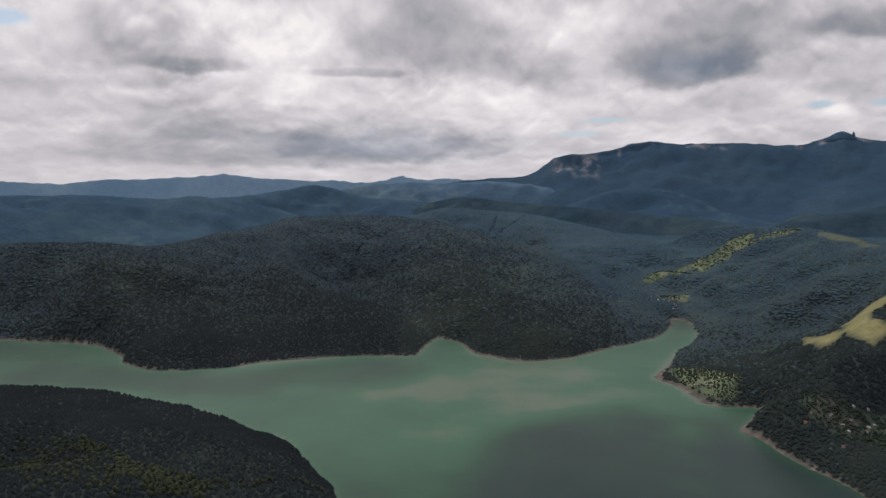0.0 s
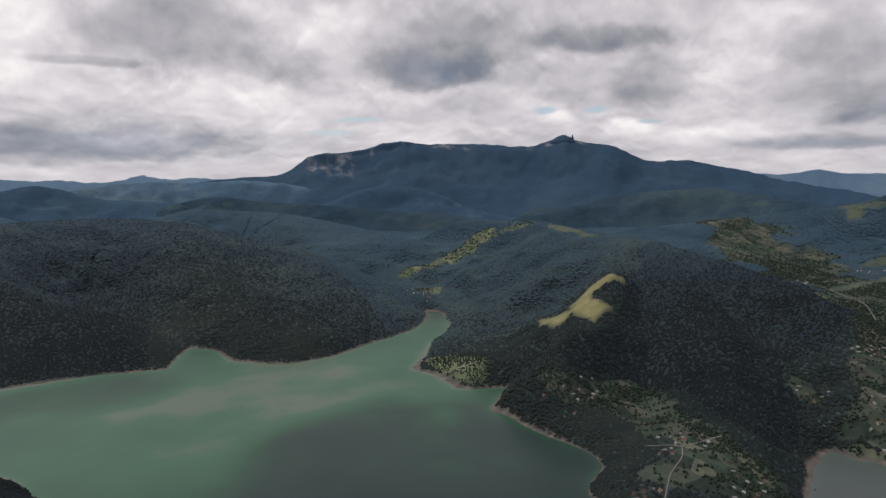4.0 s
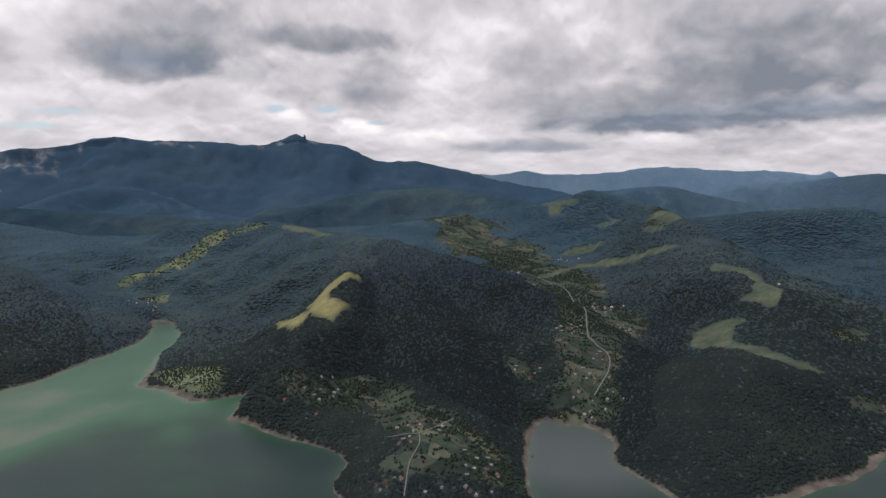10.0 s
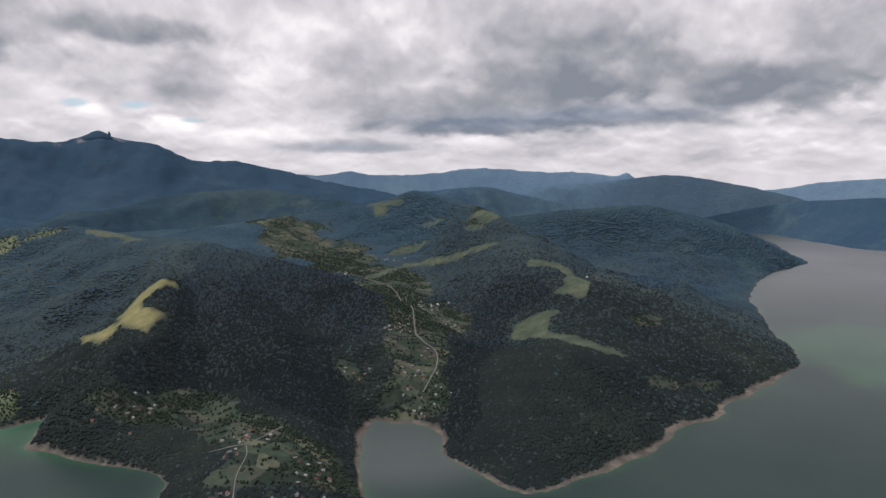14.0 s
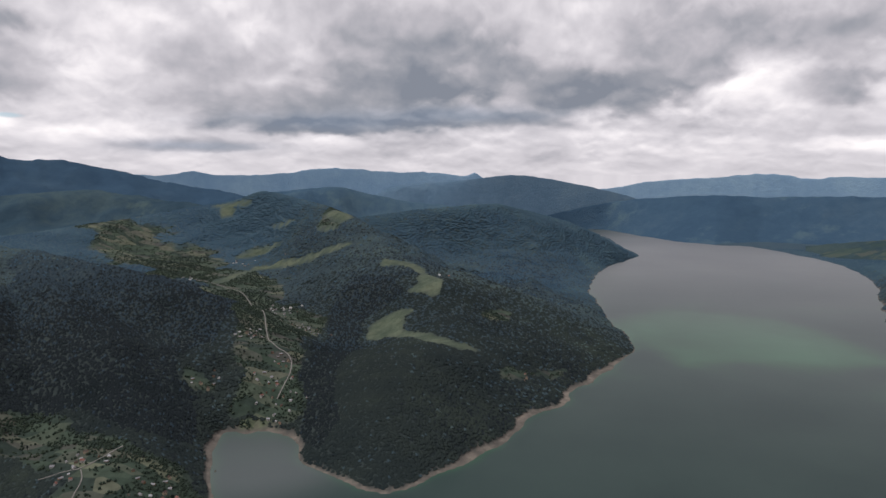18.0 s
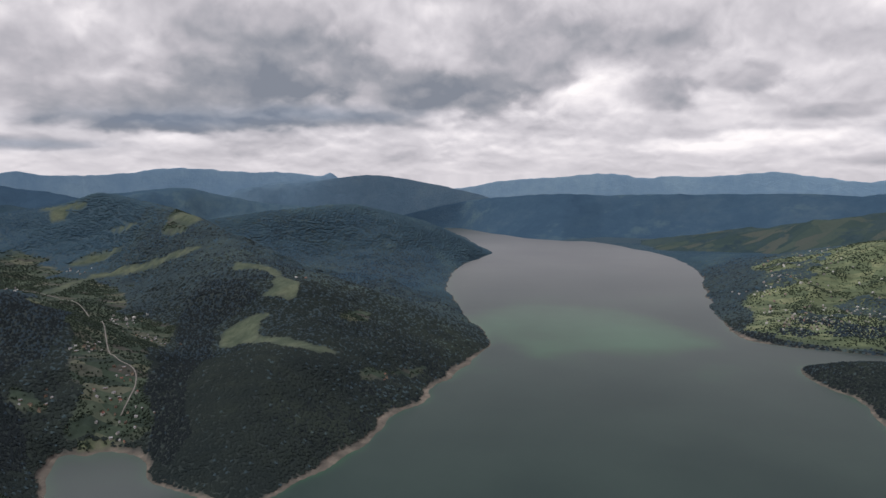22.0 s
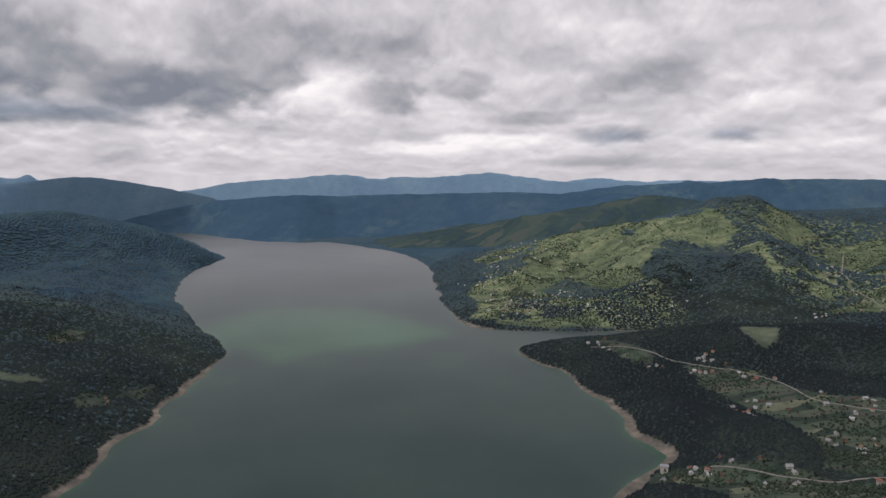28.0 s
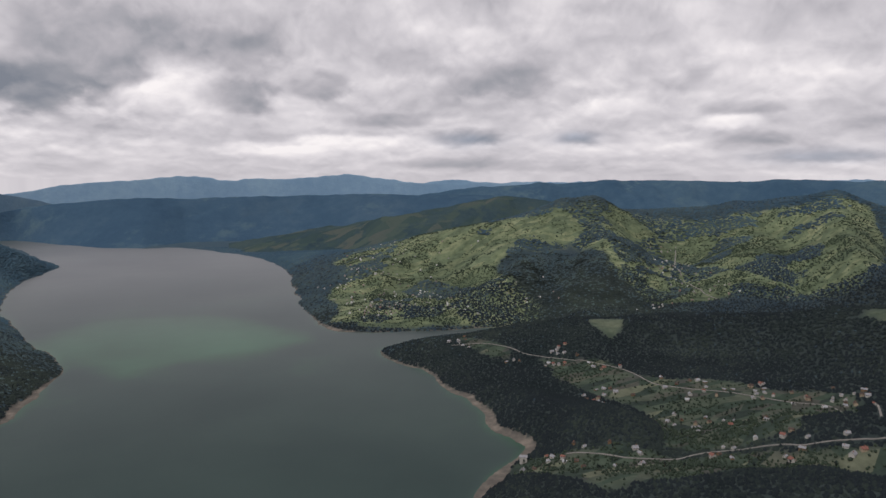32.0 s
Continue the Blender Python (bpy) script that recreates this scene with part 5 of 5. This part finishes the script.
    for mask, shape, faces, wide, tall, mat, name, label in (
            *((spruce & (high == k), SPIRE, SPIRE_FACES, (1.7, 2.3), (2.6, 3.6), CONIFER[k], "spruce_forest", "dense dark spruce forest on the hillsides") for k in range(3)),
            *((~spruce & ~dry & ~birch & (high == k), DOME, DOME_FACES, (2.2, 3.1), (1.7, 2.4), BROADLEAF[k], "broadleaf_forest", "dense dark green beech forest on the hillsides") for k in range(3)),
            (birch, CROWN, CROWN_FACES, (1.6, 2.6), (3.4, 5.2), BIRCH, "birch_trees", "pale green birch trees among the dark forest"),
            (dry, CROWN, CROWN_FACES, (0.8, 1.7), (1.6, 3.4), ORCHARD, "orchard_trees", "scattered fruit trees and hedgerows between the plots")):
        n = int(mask.sum())
        if n:
            spread = rng.uniform(*wide, n) * (size if not dry[mask][0] else 0.5 + 0.5 * size)
            sunk = (0.1 if dry[mask][0] else 0.42) * spread
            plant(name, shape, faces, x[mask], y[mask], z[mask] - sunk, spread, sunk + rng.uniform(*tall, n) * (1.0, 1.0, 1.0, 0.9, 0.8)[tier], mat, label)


# ---- roads ----
def road(line, width):
    p = smooth_line(line, 3)
    run = np.concatenate([[0], np.cumsum(np.hypot(*np.diff(p, axis=0).T))])
    s = np.linspace(0, run[-1], int(run[-1] / 6) + 2)
    x, y = np.interp(s, run, p[:, 0]), np.interp(s, run, p[:, 1])
    tx, ty = np.gradient(x), np.gradient(y)
    k = np.hypot(tx, ty)
    side = np.array([-0.5, -0.5, 0.5, 0.5])[None] * width
    rx, ry = x[:, None] - (ty / k)[:, None] * side, y[:, None] + (tx / k)[:, None] * side
    z = np.repeat(land_height(x, y)[:, None] + 0.6, 4, 1)
    z[:, [0, 3]] -= 1.8
    me = mesh_of("road", np.stack([rx, ry, z], -1).reshape(-1, 3), grid_faces(len(s), 4), ROAD)
    return tagged(new("road", me), "narrow pale asphalt village road", "road", kind="structure")


for line, width in zip(ROADS, (1.5, 1.3, 1.0, 2.1, 2.1, 3.0)):
    road(line, width)


# ---- houses ----
def slab(bm, a, b, c, d, thick):
    """A plate through four corners, thick metres deep."""
    top = [bm.verts.new(q) for q in (a, b, c, d)]
    low = [bm.verts.new((q[0], q[1], q[2] - thick)) for q in (a, b, c, d)]
    bm.faces.new(top)
    bm.faces.new(low[::-1])
    for k in range(4):
        bm.faces.new((top[k], low[k], low[(k + 1) % 4], top[(k + 1) % 4]))


def make_house(length, depth, eaves, peak, wall_mat, roof_mat, label, storeys=1):
    base = new("house")
    tagged(base, label, "house", "village houses")
    bm = bmesh.new()
    box(bm, -length / 2, -depth / 2, -3, length / 2, depth / 2, eaves)
    for x in (-length / 2, length / 2):
        ends = [bm.verts.new((x + dx, y, z)) for dx in (0, -0.25 if x > 0 else 0.25) for y, z in ((-depth / 2, eaves), (depth / 2, eaves), (0, peak - 0.2))]
        bm.faces.new(ends[:3])
        bm.faces.new(ends[3:][::-1])
    part("wall", bm, wall_mat, base)
    bm = bmesh.new()
    over, rise = 0.6, (peak - eaves) / (depth / 2)
    for s in (-1, 1):
        slab(bm, (-length / 2 - over, 0, peak), (length / 2 + over, 0, peak), (length / 2 + over, s * (depth / 2 + over), eaves - over * rise), (-length / 2 - over, s * (depth / 2 + over), eaves - over * rise), 0.22)
    bmesh.ops.recalc_face_normals(bm, faces=bm.faces)
    part("roof", bm, roof_mat, base)
    bm = bmesh.new()
    box(bm, length * 0.2, depth * 0.1, eaves, length * 0.2 + 0.7, depth * 0.1 + 0.7, peak + 0.7)
    box(bm, length * 0.2 - 0.1, depth * 0.1 - 0.1, peak + 0.7, length * 0.2 + 0.8, depth * 0.1 + 0.8, peak + 0.85)
    part("chimney", bm, BRICK, base)
    bm = bmesh.new()
    box(bm, -0.5, -depth / 2 - 0.06, 0, 0.5, -depth / 2 + 0.02, 2.05)
    part("door", bm, DOOR_WOOD, base)
    for level in range(storeys):
        for x, y in ((-length * 0.3, -1), (length * 0.3, -1), (-length * 0.28, 1), (length * 0.28, 1)):
            bm = bmesh.new()
            face = y * depth / 2
            box(bm, x - 0.6, face - 0.05, 0.95 + 2.8 * level, x + 0.6, face + 0.05, 2.2 + 2.8 * level)
            part("window", bm, GLASS_DARK, base)
    return base


PATTERNS = [
    (7.6, 6.2, 2.7, 5.2, LIME, PALE_TIN, "small white-walled house with a pale tin gable roof", 1),
    (8.4, 6.6, 2.7, 5.4, LIME, TIN, "white-walled village house with a grey tin roof", 1),
    (8.6, 7.0, 5.4, 8.0, LIME, RED_TILE, "two-storey white house with a red tile roof", 2),
    (7.8, 6.2, 2.7, 5.2, OCHRE, RED_TILE, "ochre village house with a red tile roof", 1),
    (7.0, 5.6, 2.6, 5.0, BOARDS, DARK_TILE, "brown wooden house with a dark roof", 1),
    (9.0, 7.0, 5.4, 7.8, OCHRE, DARK_TILE, "two-storey ochre house with a dark brown roof", 2),
    (10.0, 5.5, 2.6, 4.4, BOARDS, TIN, "long wooden barn with a grey tin roof", 1),
]
PICK = [0, 1, 1, 2, 1, 4, 4, 1, 6, 5, 1, 0, 5, 4, 3, 6]
first, far_verts, far_faces = {}, [], []
heights = land_height(HOUSE_SPOTS[:, 0], HOUSE_SPOTS[:, 1])
order = np.argsort(np.hypot(HOUSE_SPOTS[:, 0], HOUSE_SPOTS[:, 1]))
for k, i in enumerate(order):
    x, y, z = float(HOUSE_SPOTS[i, 0]), float(HOUSE_SPOTS[i, 1]), float(heights[i])
    kind = PICK[int(rng.integers(len(PICK)))]
    m = pose(x, y, z, 0, 0, float(rng.normal(35, 30)) + 90 * int(rng.integers(4))) @ Matrix.Scale(float((rng.uniform(0.34, 0.54) if x > 0 and y > 0 else rng.uniform(0.5, 0.82)) if k < 290 else rng.uniform(0.42, 0.72)), 4)
    if k >= 290:
        length, depth, eaves, peak = PATTERNS[kind][:4]
        u, v = length * 0.45, depth * 0.45
        shell = [(-u, -v, -3), (u, -v, -3), (u, v, -3), (-u, v, -3), (-u, -v, eaves), (u, -v, eaves), (u, v, eaves), (-u, v, eaves), (-u, 0, peak), (u, 0, peak)]
        base = len(far_verts)
        far_verts += [m @ Vector(q) for q in shell]
        far_faces += [[base + q for q in f] for f in ((0, 1, 5), (0, 5, 4), (2, 3, 7), (2, 7, 6), (1, 2, 6), (1, 6, 5), (3, 0, 4), (3, 4, 7), (4, 5, 9), (4, 9, 8), (6, 7, 8), (6, 8, 9), (5, 6, 9), (7, 4, 8))]
    elif kind in first:
        copy_thing(first[kind], m @ Matrix.Scale(1 / first[kind].scale[0], 4))
    else:
        first[kind] = make_house(*PATTERNS[kind])
        first[kind].matrix_basis = m
if far_verts:
    tagged(new("far_houses", mesh_of("far_houses", [tuple(q) for q in far_verts], far_faces, FAR_WALLS)), "small pale houses scattered over the far village slope", "houses", kind="stuff")


# ---- the white guesthouse on the headland ----
def guesthouse(x, y, turn):
    base = tagged(new("guesthouse"), "white three-storey guesthouse with dark window bands above the lake beach", "building")
    wide, deep, storey = 9.0, 7.0, 2.9
    bm = bmesh.new()
    box(bm, -wide / 2, -deep / 2, -4, wide / 2, deep / 2, 3 * storey)
    part("wall", bm, LIME, base)
    bm = bmesh.new()
    top = 3 * storey
    slab(bm, (-wide / 2 - 0.5, 0, top + 1.6), (wide / 2 + 0.5, 0, top + 1.6), (wide / 2 + 0.5, -deep / 2 - 0.5, top - 0.1), (-wide / 2 - 0.5, -deep / 2 - 0.5, top - 0.1), 0.25)
    slab(bm, (-wide / 2 - 0.5, 0, top + 1.6), (wide / 2 + 0.5, 0, top + 1.6), (wide / 2 + 0.5, deep / 2 + 0.5, top - 0.1), (-wide / 2 - 0.5, deep / 2 + 0.5, top - 0.1), 0.25)
    part("roof", bm, TIN, base)
    for level in range(3):
        z = level * storey
        bm = bmesh.new()
        box(bm, -wide / 2 - 0.05, -deep / 2 - 1.3, z - 0.12, wide / 2 + 0.05, -deep / 2, z + 0.06)
        box(bm, -wide / 2, -deep / 2 - 1.3, z + 0.06, wide / 2, -deep / 2 - 1.22, z + 0.95)
        part("balcony", bm, LIME, base)
        for k in range(4):
            bm = bmesh.new()
            u = -wide / 2 + wide * (k + 0.5) / 4
            box(bm, u - 0.75, -deep / 2 - 0.05, z + 0.4, u + 0.75, -deep / 2 + 0.05, z + 2.3)
            part("window", bm, GLASS_DARK, base)
        for side in (-1, 1):
            for k in range(2):
                bm = bmesh.new()
                v = -deep / 4 + deep / 2 * k
                box(bm, side * wide / 2 - 0.05, v - 0.6, z + 0.9, side * wide / 2 + 0.05, v + 0.6, z + 2.2)
                part("window", bm, GLASS_DARK, base)
    z = float(land_height(np.array([x]), np.array([y]))[0])
    base.matrix_basis = pose(x, y, max(z, 1.0), 0, 0, turn)
    return base


guesthouse(732.0, -412.0, 60)


# ---- small boats lying on the lake ----
def make_boat(label):
    base = tagged(new("boat"), label, "boat", "boats")
    ribs, sides = 9, 7
    pts = []
    for i in range(ribs):
        u = i / (ribs - 1) * 2 - 1
        half = 0.85 * (1 - abs(u) ** 2.6) + 0.03
        for j in range(sides):
            a = math.pi * j / (sides - 1)
            pts.append((2.6 * u, half * math.cos(a), 0.55 - 0.75 * math.sin(a) ** 0.8 + 0.22 * u * u))
    bm = bmesh.new()
    vs = [bm.verts.new(q) for q in pts]
    for a, b, c, d in grid_faces(ribs, sides):
        bm.faces.new((vs[a], vs[b], vs[c], vs[d]))
    bmesh.ops.solidify(bm, geom=bm.faces[:], thickness=0.07)
    part("hull", bm, LIME, base)
    for u in (-0.9, 0.1, 1.1):
        bm = bmesh.new()
        box(bm, u - 0.15, -0.62, 0.3, u + 0.15, 0.62, 0.36)
        part("bench", bm, BOARDS, base)
    return base


boat = make_boat("small white rowing boat on the open lake")
boat.matrix_basis = pose(-794, 1388, 0.05, 0, 0, 70)
for x, y, turn, label in ((663, 548, 20, "small white rowing boat near the muddy bay shore"), (668, 560, 75, "small white rowing boat near the muddy bay shore")):
    tagged(copy_thing(boat, pose(x, y, 0.05, 0, 0, turn)), label)


# ---- single trees in gardens, meadows and hedges ----
def make_tree(tall, wide, seed, mat, label):
    k = np.random.default_rng(seed)
    base = tagged(new("tree"), label, "tree", "single trees")
    bm = bmesh.new()
    bmesh.ops.create_cone(bm, segments=6, radius1=tall * 0.045, radius2=tall * 0.02, depth=tall * 0.55, matrix=Matrix.Translation((0, 0, tall * 0.255)))
    for a in range(3):
        turn = Matrix.Rotation(a * 2.1 + k.uniform(0, 1), 4, "Z") @ Matrix.Rotation(0.75, 4, "Y")
        bmesh.ops.create_cone(bm, segments=5, radius1=tall * 0.02, radius2=tall * 0.008, depth=tall * 0.35, matrix=Matrix.Translation((0, 0, tall * 0.38)) @ turn @ Matrix.Translation((0, 0, tall * 0.16)))
    part("trunk", bm, BARK, base)
    bm = bmesh.new()
    for n in range(13):
        a, h = k.uniform(0, 6.283), k.uniform(0.32, 0.9)
        r = wide * (1 - abs(h - 0.55) * 1.5) * k.uniform(0.25, 0.8)
        size = wide * k.uniform(0.3, 0.5)
        vs = bmesh.ops.create_icosphere(bm, subdivisions=1, radius=size, matrix=Matrix.Translation((r * math.cos(a), r * math.sin(a), h * tall)))["verts"]
        for v in vs:
            v.co += Vector(k.uniform(-0.28, 0.28, 3)) * size
    part("crown", bm, mat, base)
    return base


KINDS = [(5.2, 1.9, ORCHARD, "round-crowned green orchard tree standing among village plots"), (6.8, 1.7, BROADLEAF[0], "tall dark green tree standing by the fields"),
         (4.0, 1.6, ORCHARD, "low bushy fruit tree in a garden")]
trees = [make_tree(tall, wide, 50 + k, mat, label) for k, (tall, wide, mat, label) in enumerate(KINDS)]
spots_x, spots_y = scatter(400, 1150, 16.0)
wanted = (zone(spots_x, spots_y, FIELDS + PASTURES, 6) > 0.8) & (zone(spots_x, spots_y, MEADOWS, 4) < 0.2) & (road_distance(spots_x, spots_y) > 5) & (shore_distance(spots_x, spots_y) > 14)
for hx, hy in HOUSE_SPOTS:
    wanted &= (spots_x - hx) ** 2 + (spots_y - hy) ** 2 > 30
spots_x, spots_y = spots_x[wanted], spots_y[wanted]
few = rng.permutation(len(spots_x))[:240]
for k, (x, y, z) in enumerate(zip(spots_x[few], spots_y[few], land_height(spots_x[few], spots_y[few]))):
    m = pose(float(x), float(y), float(z) - 0.1, 0, 0, float(rng.uniform(0, 360)))
    if k < len(trees):
        trees[k].matrix_basis = m
    else:
        copy_thing(trees[k % len(trees)], m)
